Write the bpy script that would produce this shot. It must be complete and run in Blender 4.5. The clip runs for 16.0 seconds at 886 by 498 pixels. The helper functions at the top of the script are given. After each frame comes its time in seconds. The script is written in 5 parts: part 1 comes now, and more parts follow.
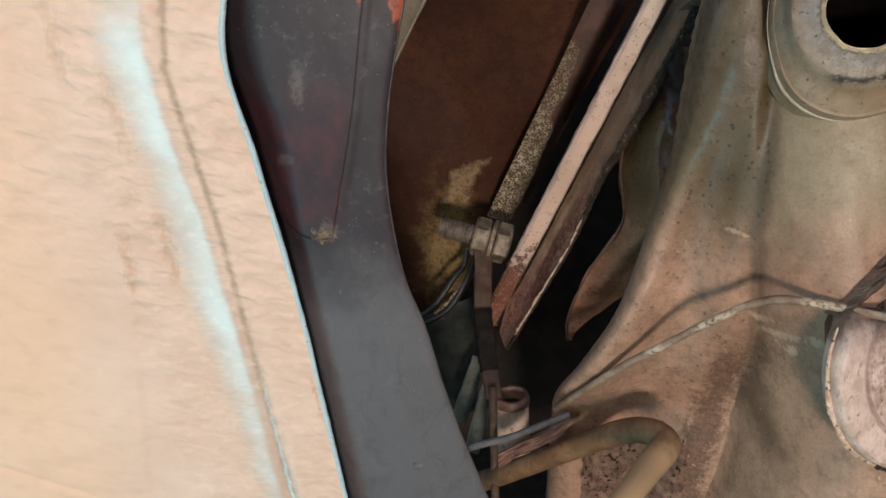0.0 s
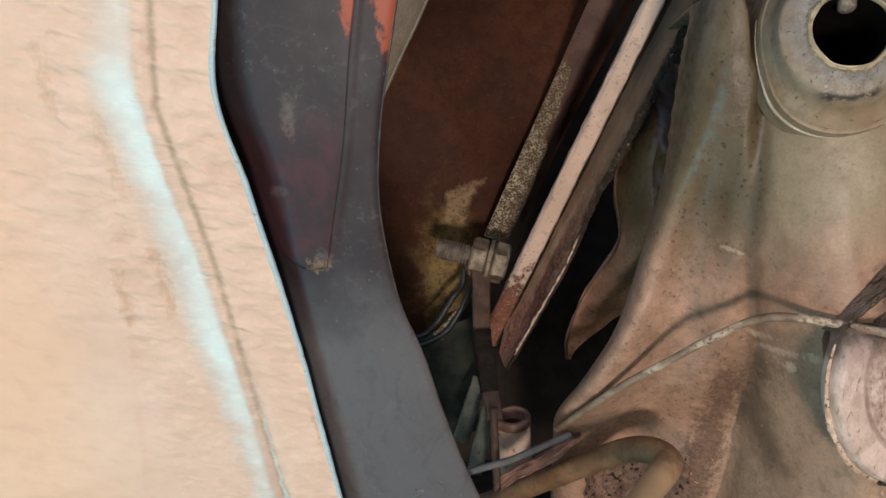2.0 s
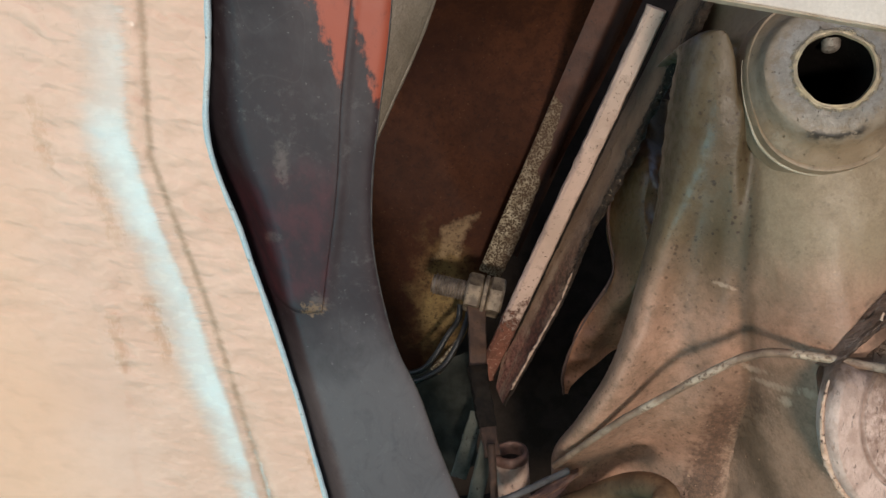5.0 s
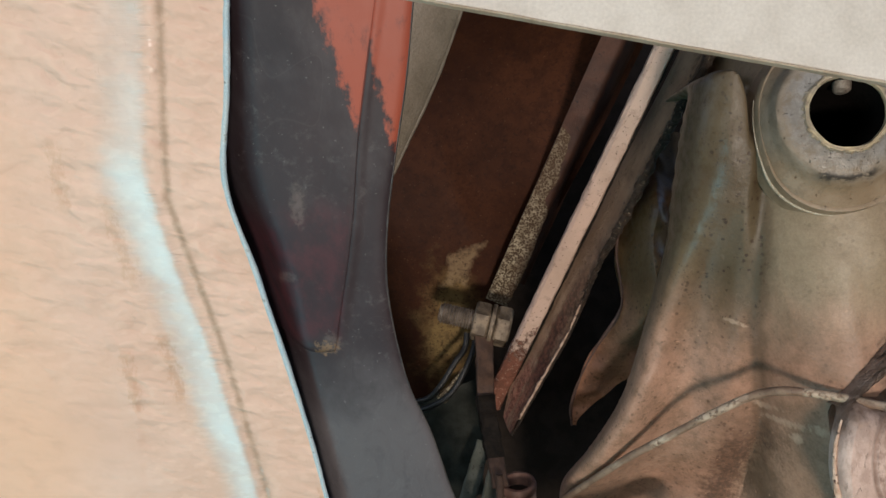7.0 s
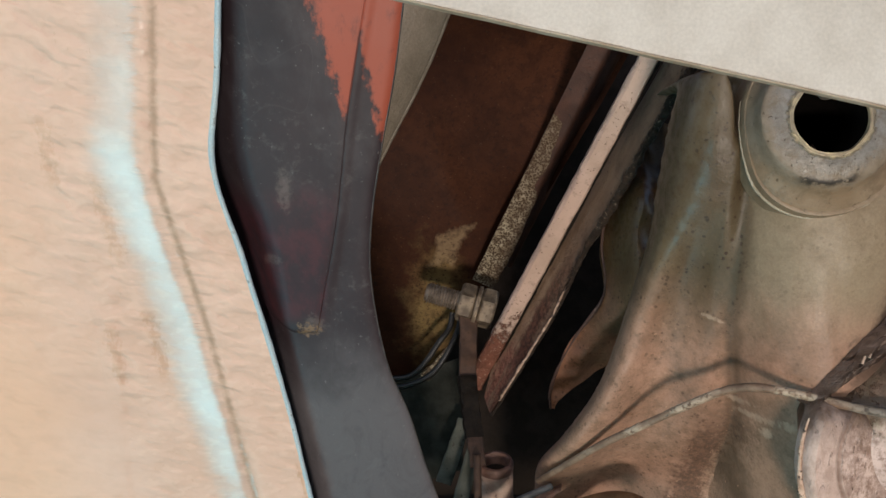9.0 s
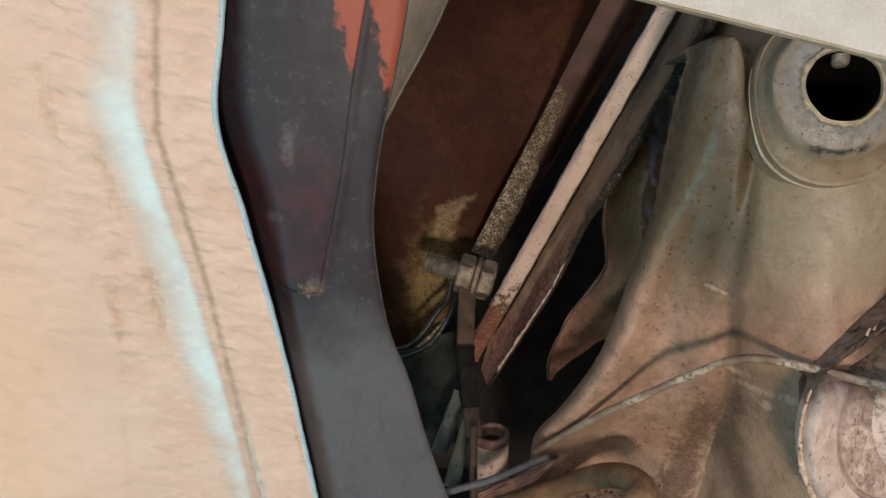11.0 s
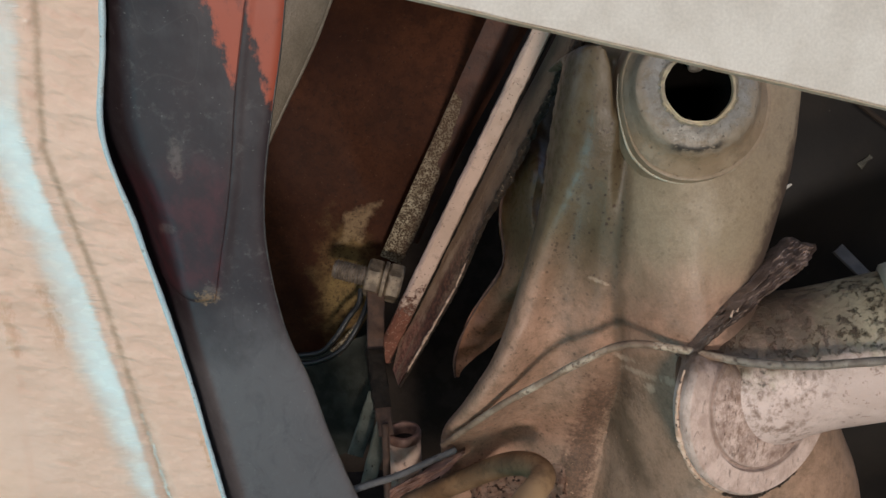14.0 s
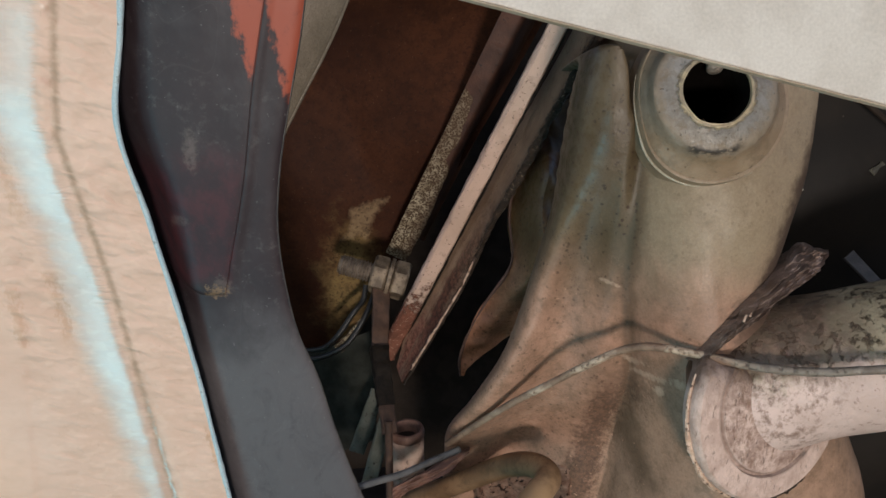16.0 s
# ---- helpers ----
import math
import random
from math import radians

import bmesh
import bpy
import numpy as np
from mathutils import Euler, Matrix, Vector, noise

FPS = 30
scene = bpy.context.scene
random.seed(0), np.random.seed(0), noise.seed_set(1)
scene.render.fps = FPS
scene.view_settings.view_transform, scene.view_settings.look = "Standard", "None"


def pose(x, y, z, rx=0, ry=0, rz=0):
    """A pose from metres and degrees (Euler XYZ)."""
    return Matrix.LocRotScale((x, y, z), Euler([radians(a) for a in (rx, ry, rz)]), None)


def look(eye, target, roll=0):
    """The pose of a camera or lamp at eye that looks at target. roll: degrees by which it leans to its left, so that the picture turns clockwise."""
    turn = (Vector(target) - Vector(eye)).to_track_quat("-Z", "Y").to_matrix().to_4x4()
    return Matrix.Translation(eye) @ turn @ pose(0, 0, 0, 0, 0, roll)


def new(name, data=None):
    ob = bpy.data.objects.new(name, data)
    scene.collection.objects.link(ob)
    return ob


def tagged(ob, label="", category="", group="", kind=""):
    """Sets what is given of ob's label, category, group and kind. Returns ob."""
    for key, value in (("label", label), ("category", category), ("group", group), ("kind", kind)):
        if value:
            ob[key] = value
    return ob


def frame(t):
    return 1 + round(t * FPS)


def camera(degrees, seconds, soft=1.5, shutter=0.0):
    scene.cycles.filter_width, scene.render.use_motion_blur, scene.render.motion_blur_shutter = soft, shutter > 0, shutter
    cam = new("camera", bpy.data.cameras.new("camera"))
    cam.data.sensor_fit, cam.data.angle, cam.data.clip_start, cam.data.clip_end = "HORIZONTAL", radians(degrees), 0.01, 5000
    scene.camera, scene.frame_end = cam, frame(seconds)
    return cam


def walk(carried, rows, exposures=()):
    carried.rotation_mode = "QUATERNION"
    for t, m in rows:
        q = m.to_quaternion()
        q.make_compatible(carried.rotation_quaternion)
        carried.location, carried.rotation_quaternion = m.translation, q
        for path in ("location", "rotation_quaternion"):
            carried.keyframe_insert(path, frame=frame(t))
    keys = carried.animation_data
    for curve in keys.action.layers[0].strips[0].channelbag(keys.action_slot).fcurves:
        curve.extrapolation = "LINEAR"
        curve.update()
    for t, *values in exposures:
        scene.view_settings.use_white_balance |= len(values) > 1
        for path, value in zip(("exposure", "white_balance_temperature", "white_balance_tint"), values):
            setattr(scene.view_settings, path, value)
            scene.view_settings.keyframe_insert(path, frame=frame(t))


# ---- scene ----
cam = camera(56.5, 16.0)
PATH = [
    (0, (-0.00168, 0.00027, 0.40106), (0.01228, 2.00022, 0.39721), 0.11),
    (0.5, (-0.00098, -0.00035, 0.40336), (0.00508, 1.99963, 0.40766), -0.41),
    (1, (-0.00067, 0.00026, 0.40423), (0.00791, 2.00021, 0.41681), -0.75),
    (1.5, (0.00016, -0.00103, 0.40543), (0.01196, 1.99883, 0.42578), -1.18),
    (2, (0.00029, -0.00017, 0.40499), (0.01160, 1.99960, 0.43333), -1.34),
    (2.5, (0.00033, -0.00099, 0.40664), (0.01035, 1.99866, 0.44261), -1.46),
    (3, (0.00307, -0.00145, 0.40485), (0.01464, 1.99804, 0.44813), -1.70),
    (3.5, (0.00224, 0.00015, 0.40303), (0.01563, 1.99930, 0.45955), -1.94),
    (4, (0.00163, 0.00012, 0.40502), (0.01600, 1.99906, 0.46861), -2.01),
    (6.5, (0.00145, -0.00562, 0.41459), (0.02726, 1.99050, 0.53651), -2.39),
    (7, (-0.00292, -0.00301, 0.41772), (0.02313, 1.99315, 0.53885), -2.04),
    (7.5, (0.00137, -0.00891, 0.42547), (0.03052, 1.98842, 0.52464), -0.30),
    (8, (0.00139, -0.00988, 0.42669), (0.03194, 1.98821, 0.50854), -0.11),
    (8.5, (-0.00004, -0.00790, 0.42471), (0.03218, 1.99075, 0.49090), -0.16),
    (9, (0.00070, -0.00707, 0.42317), (0.03635, 1.99207, 0.46947), 0.22),
    (11.5, (-0.00279, -0.00332, 0.41664), (0.05494, 1.99582, 0.40519), 1.52),
    (12, (-0.00111, -0.00457, 0.41601), (0.06700, 1.99412, 0.39096), 1.47),
    (12.5, (0.01188, -0.01279, 0.40799), (0.15408, 1.98203, 0.38655), 0.22),
    (13, (0.00705, -0.02088, 0.42230), (0.21335, 1.96845, 0.41628), 0.38),
    (13.5, (0.01481, -0.01810, 0.41373), (0.22341, 1.97092, 0.42985), -0.38),
    (14, (0.01050, -0.01725, 0.41554), (0.22261, 1.97135, 0.43803), -0.92),
    (14.5, (0.01117, -0.01781, 0.41329), (0.22787, 1.97017, 0.44433), -1.03),
    (15, (0.01017, -0.01602, 0.41045), (0.22794, 1.97173, 0.44817), -1.05),
    (15.5, (0.00907, -0.01402, 0.40860), (0.22760, 1.97375, 0.44065), -0.81),
    (16, (0.00520, -0.01440, 0.41572), (0.22819, 1.97306, 0.43213), 0.29),
]
walk(cam, [(t, look(eye, target, roll)) for t, eye, target, roll in PATH],
     [(0, 0.08, 6250, 10), (4, 0.06, 6250, 10), (8, -0.10, 6250, 10), (11.5, -0.07, 6250, 10), (12.5, -0.14, 6150, 10), (13.5, -0.20, 6100, 10), (16, -0.19, 6100, 10)])

# ---- world and lamps ----
world = bpy.data.worlds.new("world")
scene.world = world
world.use_nodes = True
wn = world.node_tree
sky = wn.nodes.new("ShaderNodeTexSky")
sky.sky_type, sky.sun_disc = "NISHITA", False
sky.sun_elevation, sky.sun_rotation = radians(35), radians(200)
wn.links.new(sky.outputs[0], wn.nodes["Background"].inputs[0])
wn.nodes["Background"].inputs[1].default_value = 0.125
scene.view_settings.exposure = 0.0


def lamp(name, kind, m, power, colour, size, size_y=0.0):
    data = bpy.data.lights.new(name, kind)
    data.energy, data.color = power, colour
    if kind == "AREA":
        data.shape, data.size, data.size_y = "RECTANGLE", size, size_y
    else:
        data.shadow_soft_size = size
    ob = new(name, data)
    ob.matrix_world = m
    return ob


def slanted(eye, target, up):
    """The pose of an area lamp at eye, shining at target, its height along up."""
    z = (Vector(eye) - Vector(target)).normalized()
    x = Vector(up).cross(z).normalized()
    y = z.cross(x)
    return Matrix(((x.x, y.x, z.x, eye[0]), (x.y, y.y, z.y, eye[1]), (x.z, y.z, z.z, eye[2]), (0, 0, 0, 1)))


# the hand lamp held below the lens, and unseen bluish daylight added at left
lamp("hand_lamp", "POINT", Matrix.Translation((0.068, -0.50, 0.105)), 22.3, (1.0, 0.882, 0.768), 0.060)
# strip placed where it mirrors in the ridge of the pad
lamp("side_daylight", "AREA", slanted((-0.300, 0.030, 0.045), (-0.07, 0.235, 0.41), (0.10, 0.30, -0.35)), 0.98, (0.24, 0.84, 0.97), 0.13, 0.62)


# ---- materials ----
class Nodes:
    """A thin layer over a node tree."""

    def __init__(self, name):
        self.mat = bpy.data.materials.new(name)
        self.mat.use_nodes = True
        self.tree = self.mat.node_tree
        self.bsdf = self.tree.nodes["Principled BSDF"]
        self.pos = self.add("ShaderNodeNewGeometry").outputs["Position"]

    def add(self, kind, ins=(), **props):
        n = self.tree.nodes.new(kind)
        for k, v in props.items():
            if k == "operation":
                n.operation = v
            elif k == "blend":
                n.data_type, n.blend_type = "RGBA", v
            elif k == "distort":
                n.inputs["Distortion"].default_value = v
        for key, v in dict(ins).items():
            self.put(n.inputs[key], v)
        return n

    def put(self, socket, v):
        if isinstance(v, bpy.types.NodeSocket):
            self.tree.links.new(v, socket)
        elif isinstance(v, (tuple, list)) and len(v) == 3 and socket.type == "RGBA":
            socket.default_value = (*v, 1)
        else:
            socket.default_value = v

    def math(self, op, a, b=0.0):
        return self.add("ShaderNodeMath", {0: a, 1: b}, operation=op).outputs[0]

    def stretch(self, v):
        return self.add("ShaderNodeVectorMath", {0: self.pos, 1: v}, operation="MULTIPLY").outputs[0]

    def noise(self, size, detail=4.0, rough=0.55, vec=None, distort=0.0):
        n = self.add("ShaderNodeTexNoise", {"Vector": vec or self.pos, "Scale": 1.0 / size, "Detail": detail, "Roughness": rough, "Distortion": distort})
        return n.outputs[0]

    def cells(self, size, vec=None):
        n = self.add("ShaderNodeTexVoronoi", {"Vector": vec or self.pos, "Scale": 1.0 / size})
        return n.outputs["Distance"]

    def creases(self, size, width, vec=None, detail=2.0):
        """Thin winding lines, 1 on the line."""
        d = self.math("ABSOLUTE", self.math("SUBTRACT", self.noise(size, detail, 0.5, vec, 0.3), 0.5))
        return self.math("SUBTRACT", 1.0, self.step(d, 0.0, width))

    def inside(self, v, lo, hi, soft):
        """1 between lo and hi, fading over soft."""
        return self.math("MULTIPLY", self.step(v, lo - soft, lo + soft), self.math("SUBTRACT", 1.0, self.step(v, hi - soft, hi + soft)))

    def times(self, *factors):
        out = factors[0]
        for f in factors[1:]:
            out = self.math("MULTIPLY", out, f)
        return out

    def step(self, v, lo, hi):
        n = self.add("ShaderNodeMapRange", {"Value": v, "From Min": lo, "From Max": hi, "To Min": 0.0, "To Max": 1.0})
        n.interpolation_type = "SMOOTHSTEP" if hi > lo else "LINEAR"
        return n.outputs[0]

    def mix(self, f, a, b, blend="MIX"):
        n = self.add("ShaderNodeMix", blend=blend)
        self.put(n.inputs[0], f)
        self.put(n.inputs[6], a)
        self.put(n.inputs[7], b)
        return n.outputs[2]

    def axes(self):
        return self.add("ShaderNodeSeparateXYZ", {0: self.pos}).outputs

    def along(self, a, b, c, d):
        """a x + b y + c z + d of the place."""
        n = self.add("ShaderNodeVectorMath", {0: self.pos, 1: (a, b, c)}, operation="DOT_PRODUCT").outputs["Value"]
        return self.math("ADD", n, d)

    def finish(self, colour, rough, metal=0.0, bump=None, depth=0.0003, coat=0.0, spec=0.5):
        self.put(self.bsdf.inputs["Base Color"], colour)
        self.put(self.bsdf.inputs["Roughness"], rough)
        self.put(self.bsdf.inputs["Metallic"], metal)
        self.put(self.bsdf.inputs["Specular IOR Level"], spec)
        self.put(self.bsdf.inputs["Coat Weight"], coat)
        self.put(self.bsdf.inputs["Coat Roughness"], 0.25)
        if bump is not None:
            b = self.add("ShaderNodeBump", {"Height": bump, "Strength": 1.0, "Distance": depth})
            self.put(self.bsdf.inputs["Normal"], b.outputs[0])
        return self.mat


def worn(name, base, other, size, rough, metal=0.0, spot=None, spot_size=0.002, spot_cut=(0.62, 0.70), depth=0.0002, coat=0.0, grain=0.35, spec=0.5):
    """A worn surface: two colours in patches, fine grain, and a third colour in spots."""
    n = Nodes(name)
    big = n.step(n.noise(size, 5.0), 0.35, 0.65)
    fine = n.noise(size * 0.06, 3.0)
    col = n.mix(big, base, other)
    grey = n.add("ShaderNodeCombineColor", {0: fine, 1: fine, 2: fine}).outputs[0]
    col = n.mix(grain, col, grey, "OVERLAY")
    r = n.math("ADD", n.math("MULTIPLY", fine, 0.25), rough - 0.12)
    if spot:
        s = n.step(n.noise(spot_size, 3.0, 0.6), *spot_cut)
        col = n.mix(s, col, spot)
    return n.finish(col, r, metal, n.math("ADD", fine, n.math("MULTIPLY", n.noise(size * 0.25), 1.5)), depth, coat, spec)


def leather():
    n = Nodes("tan_leather")
    x, y, z = n.axes()
    skew = n.add("ShaderNodeCombineXYZ", {0: n.math("MULTIPLY", x, 0.50), 1: n.math("MULTIPLY", y, 0.40), 2: n.along(0.25, 0, 1.0, 0.0)}).outputs[0]
    fold = n.noise(0.0046, 1.6, 0.45, skew, 0.35)
    pebble = n.noise(0.0023, 1.0, 0.4, n.stretch((0.62, 0.5, 1.0)), 0.2)
    fine = n.cells(0.0007)
    across = n.noise(0.0021, 3.0, 0.6, n.stretch((0.22, 0.5, 1.5)), 0.4)
    # the left field is stretched smooth, the border beside the ridge is creased
    border = n.step(n.along(1.0, 0, 0.10, 0.0935 - 0.10 * 0.40), -0.006, 0.002)
    upper = n.step(n.along(0, 0, 1.0, -0.395), -0.02, 0.02)
    creased = n.math("MAXIMUM", border, n.math("MULTIPLY", upper, 0.62))
    # the ridge is rubbed shiny
    bend = n.math("MAXIMUM", n.along(0, 0, -0.19, 0.19 * 0.4518 - 0.0790), n.along(0, 0, 0.17, -0.17 * 0.4518 - 0.0790))
    off = n.math("ADD", 0.0, n.math("ADD", n.math("SUBTRACT", x, bend), n.math("MULTIPLY", n.math("SUBTRACT", across, 0.5), 0.0075)))
    shiny = n.math("MULTIPLY", n.step(off, -0.0124, -0.0050), n.math("SUBTRACT", 1.0, n.step(off, 0.0002, 0.0050)))
    shiny = n.math("MULTIPLY", shiny, n.math("SUBTRACT", 1.0, n.math("MULTIPLY", n.step(z, 0.449, 0.462), 0.26)))
    dirt = n.step(n.noise(0.0018, 2.0, 0.6, n.stretch((1.6, 1.0, 0.7))), 0.67, 0.74)
    tone = n.step(n.noise(0.045, 3.0), 0.3, 0.7)
    col = n.mix(tone, (0.600, 0.408, 0.314), (0.650, 0.463, 0.368))
    # warm light away from the ridge, painted into the colour
    warm_light = n.math("SUBTRACT", 1.0, n.step(n.math("ADD", x, n.math("MULTIPLY", n.math("SUBTRACT", n.noise(0.03, 2.0), 0.5), 0.03)), -0.128, -0.092))
    col = n.mix(n.math("MULTIPLY", warm_light, 0.75), col, (0.690, 0.432, 0.288))
    patch = n.step(n.noise(0.006, 4.0, 0.6), 0.40, 0.68)
    col = n.mix(n.math("MULTIPLY", patch, 0.16), col, (0.50, 0.33, 0.23))
    # soiled stitch holes along the seam, with the groove's shade as colour
    seam = n.math("MAXIMUM", n.along(0, 0, 0.138, -0.0718 - 0.138 * 0.4467), n.math("MINIMUM", n.along(0, 0, -0.19, -0.0718 + 0.19 * 0.4467), n.along(0, 0, -0.13, -0.0642 + 0.13 * 0.4068)))
    near = n.math("ABSOLUTE", n.math("SUBTRACT", x, seam))
    groove = n.math("ADD", near, n.math("MULTIPLY", n.math("SUBTRACT", n.noise(0.0030, 4.0, 0.7), 0.42), 0.0028))
    col = n.mix(n.times(n.math("SUBTRACT", 1.0, n.step(groove, 0.0, 0.0018)), 0.58), col, (0.25, 0.17, 0.115))
    near = n.math("ADD", near, n.math("MULTIPLY", n.math("SUBTRACT", n.noise(0.0020, 3.0, 0.6), 0.45), 0.0022))
    col = n.mix(n.math("MULTIPLY", n.math("SUBTRACT", 1.0, n.step(near, 0.0, 0.0022)), 0.42), col, (0.36, 0.24, 0.155))
    # brown stains along old stitch lines
    blot = n.noise(0.0022, 4.0, 0.65, n.stretch((1.3, 1.0, 0.6)))
    for x0, z0, x1, z1, w, amount in ((-0.0917, 0.4075, -0.0912, 0.3860, 0.0012, 0.34), (-0.0808, 0.4120, -0.0782, 0.3880, 0.0015, 0.4), (-0.0980, 0.4620, -0.0986, 0.4430, 0.0015, 0.3), (-0.0880, 0.4480, -0.0850, 0.4230, 0.0016, 0.3), (-0.0422, 0.3598, -0.0391, 0.3430, 0.0007, 0.5)):
        m = (x1 - x0) / (z1 - z0)
        d = n.math("ABSOLUTE", n.along(1.0, 0, -m, m * z0 - x0))
        d = n.math("ADD", d, n.math("MULTIPLY", n.math("SUBTRACT", blot, 0.56), w * 7.0))
        end = n.math("ABSOLUTE", n.math("ADD", z, -(z0 + z1) / 2))
        mark = n.math("MULTIPLY", n.math("SUBTRACT", 1.0, n.step(d, -0.6 * w, 1.4 * w)), n.math("SUBTRACT", 1.0, n.step(end, (z0 - z1) * 0.32, (z0 - z1) * 0.55)))
        col = n.mix(n.math("MULTIPLY", mark, amount), col, (0.40, 0.215, 0.10))
    col = n.mix(n.math("MULTIPLY", n.math("MULTIPLY", dirt, creased), 0.12), col, (0.30, 0.19, 0.12))
    # folds darkened and pebble tops lightened, their shading put into the colour
    col = n.mix(n.math("MULTIPLY", n.math("SUBTRACT", 1.0, n.step(fold, 0.28, 0.52)), 0.14), col, (0.40, 0.25, 0.17))
    col = n.mix(n.times(n.step(pebble, 0.50, 0.66), 0.16, creased), col, (0.80, 0.60, 0.47))
    h = n.math("ADD", n.math("MULTIPLY", n.step(fold, 0.22, 0.74), 4.5), n.math("ADD", n.math("MULTIPLY", pebble, 3.4), n.math("MULTIPLY", fine, 0.08)))
    h = n.math("MULTIPLY", h, n.math("ADD", n.times(creased, n.math("ADD", n.math("MULTIPLY", n.step(z, 0.345, 0.420), 0.22), 0.14)), 0.07))
    h = n.math("MULTIPLY", h, n.math("SUBTRACT", 1.0, n.math("MULTIPLY", shiny, 0.70)))
    h = n.math("ADD", h, n.math("MULTIPLY", n.math("MULTIPLY", across, shiny), 1.2))
    rough = n.math("SUBTRACT", 0.60, n.math("MULTIPLY", shiny, 0.26))
    m = n.finish(col, rough, 0.0, h, 0.00042, shiny, 0.30)
    n.bsdf.inputs["Coat IOR"].default_value = 2.4
    n.bsdf.inputs["Coat Roughness"].default_value = 0.27
    return m


def grey_primer():
    """Dark grey primer over maroon, with orange paint left along the upper crease."""
    n = Nodes("grey_primer")
    x, y, z = n.axes()
    rough = n.noise(0.004, 4.0, 0.65)
    tone = n.step(n.noise(0.03, 4.0), 0.3, 0.7)
    col = n.mix(tone, (0.024, 0.0155, 0.0180), (0.034, 0.0232, 0.0262))
    streak = n.step(n.noise(0.010, 5.0, 0.65, n.stretch((1.0, 1.0, 0.18))), 0.50, 0.75)
    col = n.mix(n.math("MULTIPLY", streak, 0.4), col, (0.064, 0.053, 0.054))
    # the lower part is a lighter grey, painting in the daylight on it
    low = n.math("SUBTRACT", 1.0, n.step(n.math("ADD", z, n.math("MULTIPLY", n.math("SUBTRACT", n.noise(0.02, 4.0), 0.5), 0.03)), 0.375, 0.408))
    col = n.mix(n.math("MULTIPLY", low, 0.88), col, (0.106, 0.096, 0.100))
    cloud = n.step(n.noise(0.016, 5.0, 0.65, n.stretch((1.0, 1.0, 0.45))), 0.45, 0.70)
    col = n.mix(n.math("MULTIPLY", cloud, 0.22), col, (0.105, 0.094, 0.100))
    smudge = n.step(n.noise(0.006, 5.0, 0.7, n.stretch((1.0, 1.0, 0.22)), 0.6), 0.54, 0.76)
    col = n.mix(n.math("MULTIPLY", n.math("MULTIPLY", smudge, low), 0.5), col, (0.135, 0.125, 0.130))
    wipe = n.step(n.noise(0.009, 6.0, 0.72, n.stretch((1.0, 1.0, 0.30)), 0.8), 0.46, 0.72)
    col = n.mix(n.math("MULTIPLY", wipe, 0.34), col, (0.020, 0.015, 0.017))
    chalky = n.times(n.step(n.noise(0.0032, 5.0, 0.75), 0.52, 0.72), n.step(n.noise(0.022, 3.0), 0.46, 0.60))
    col = n.mix(n.math("MULTIPLY", chalky, 0.26), col, (0.150, 0.138, 0.135))
    scratch = n.creases(0.030, 0.0035, n.stretch((1.0, 1.0, 0.45)), 1.0)
    col = n.mix(n.math("MULTIPLY", scratch, 0.06), col, (0.17, 0.155, 0.15))
    dust = n.step(n.noise(0.0014, 2.0, 0.5), 0.715, 0.745)
    col = n.mix(n.math("MULTIPLY", dust, 0.22), col, (0.30, 0.28, 0.27))
    # old maroon paint showing through
    wob = n.math("MULTIPLY", n.math("SUBTRACT", n.noise(0.012, 4.0), 0.5), 0.012)
    zz = n.math("ADD", z, wob)
    m = n.math("MULTIPLY", n.step(zz, 0.404, 0.412), n.math("SUBTRACT", 1.0, n.step(zz, 0.436, 0.450)))
    m = n.math("MULTIPLY", m, n.math("SUBTRACT", 1.0, n.step(n.along(1.0, 0, -0.17, 0.17 * 0.42 + 0.0285), -0.001, 0.001)))
    col = n.mix(n.math("MULTIPLY", m, 0.78), col, n.mix(n.step(n.noise(0.0055, 5.0, 0.7, n.stretch((1.0, 1.0, 0.28))), 0.36, 0.62), (0.062, 0.018, 0.023), (0.028, 0.014, 0.018)))
    # chalky smears
    for cx, cz, rx, rz, amount in ((-0.0390, 0.4445, 0.0022, 0.0055, 0.5), (-0.0445, 0.4255, 0.0030, 0.0016, 0.35), (-0.0335, 0.4060, 0.0030, 0.0026, 0.5)):
        ex = n.math("MULTIPLY", n.math("ADD", x, -cx), 1.0 / rx)
        ez = n.math("MULTIPLY", n.math("ADD", z, -cz), 1.0 / rz)
        r2 = n.math("ADD", n.math("MULTIPLY", ex, ex), n.math("MULTIPLY", ez, ez))
        r2 = n.math("ADD", r2, n.math("MULTIPLY", n.math("SUBTRACT", n.noise(0.0018, 4.0, 0.7), 0.5), 4.2))
        smear = n.math("SUBTRACT", 1.0, n.step(r2, -0.3, 1.5))
        col = n.mix(n.math("MULTIPLY", smear, amount * 0.7), col, (0.20, 0.165, 0.145))
    # chipped corner of the overlapping sheet and rusty nicks along the curved edge
    ex, ez = n.math("MULTIPLY", n.math("ADD", x, 0.0350), 1 / 0.0042), n.math("MULTIPLY", n.math("ADD", z, -0.4045), 1 / 0.0024)
    r2 = n.math("ADD", n.math("ADD", n.math("MULTIPLY", ex, ex), n.math("MULTIPLY", ez, ez)), n.math("MULTIPLY", n.math("SUBTRACT", n.noise(0.0013, 4.0, 0.75), 0.5), 5.5))
    col = n.mix(n.math("MULTIPLY", n.math("SUBTRACT", 1.0, n.step(r2, 0.0, 0.9)), 0.75), col, (0.20, 0.125, 0.070))
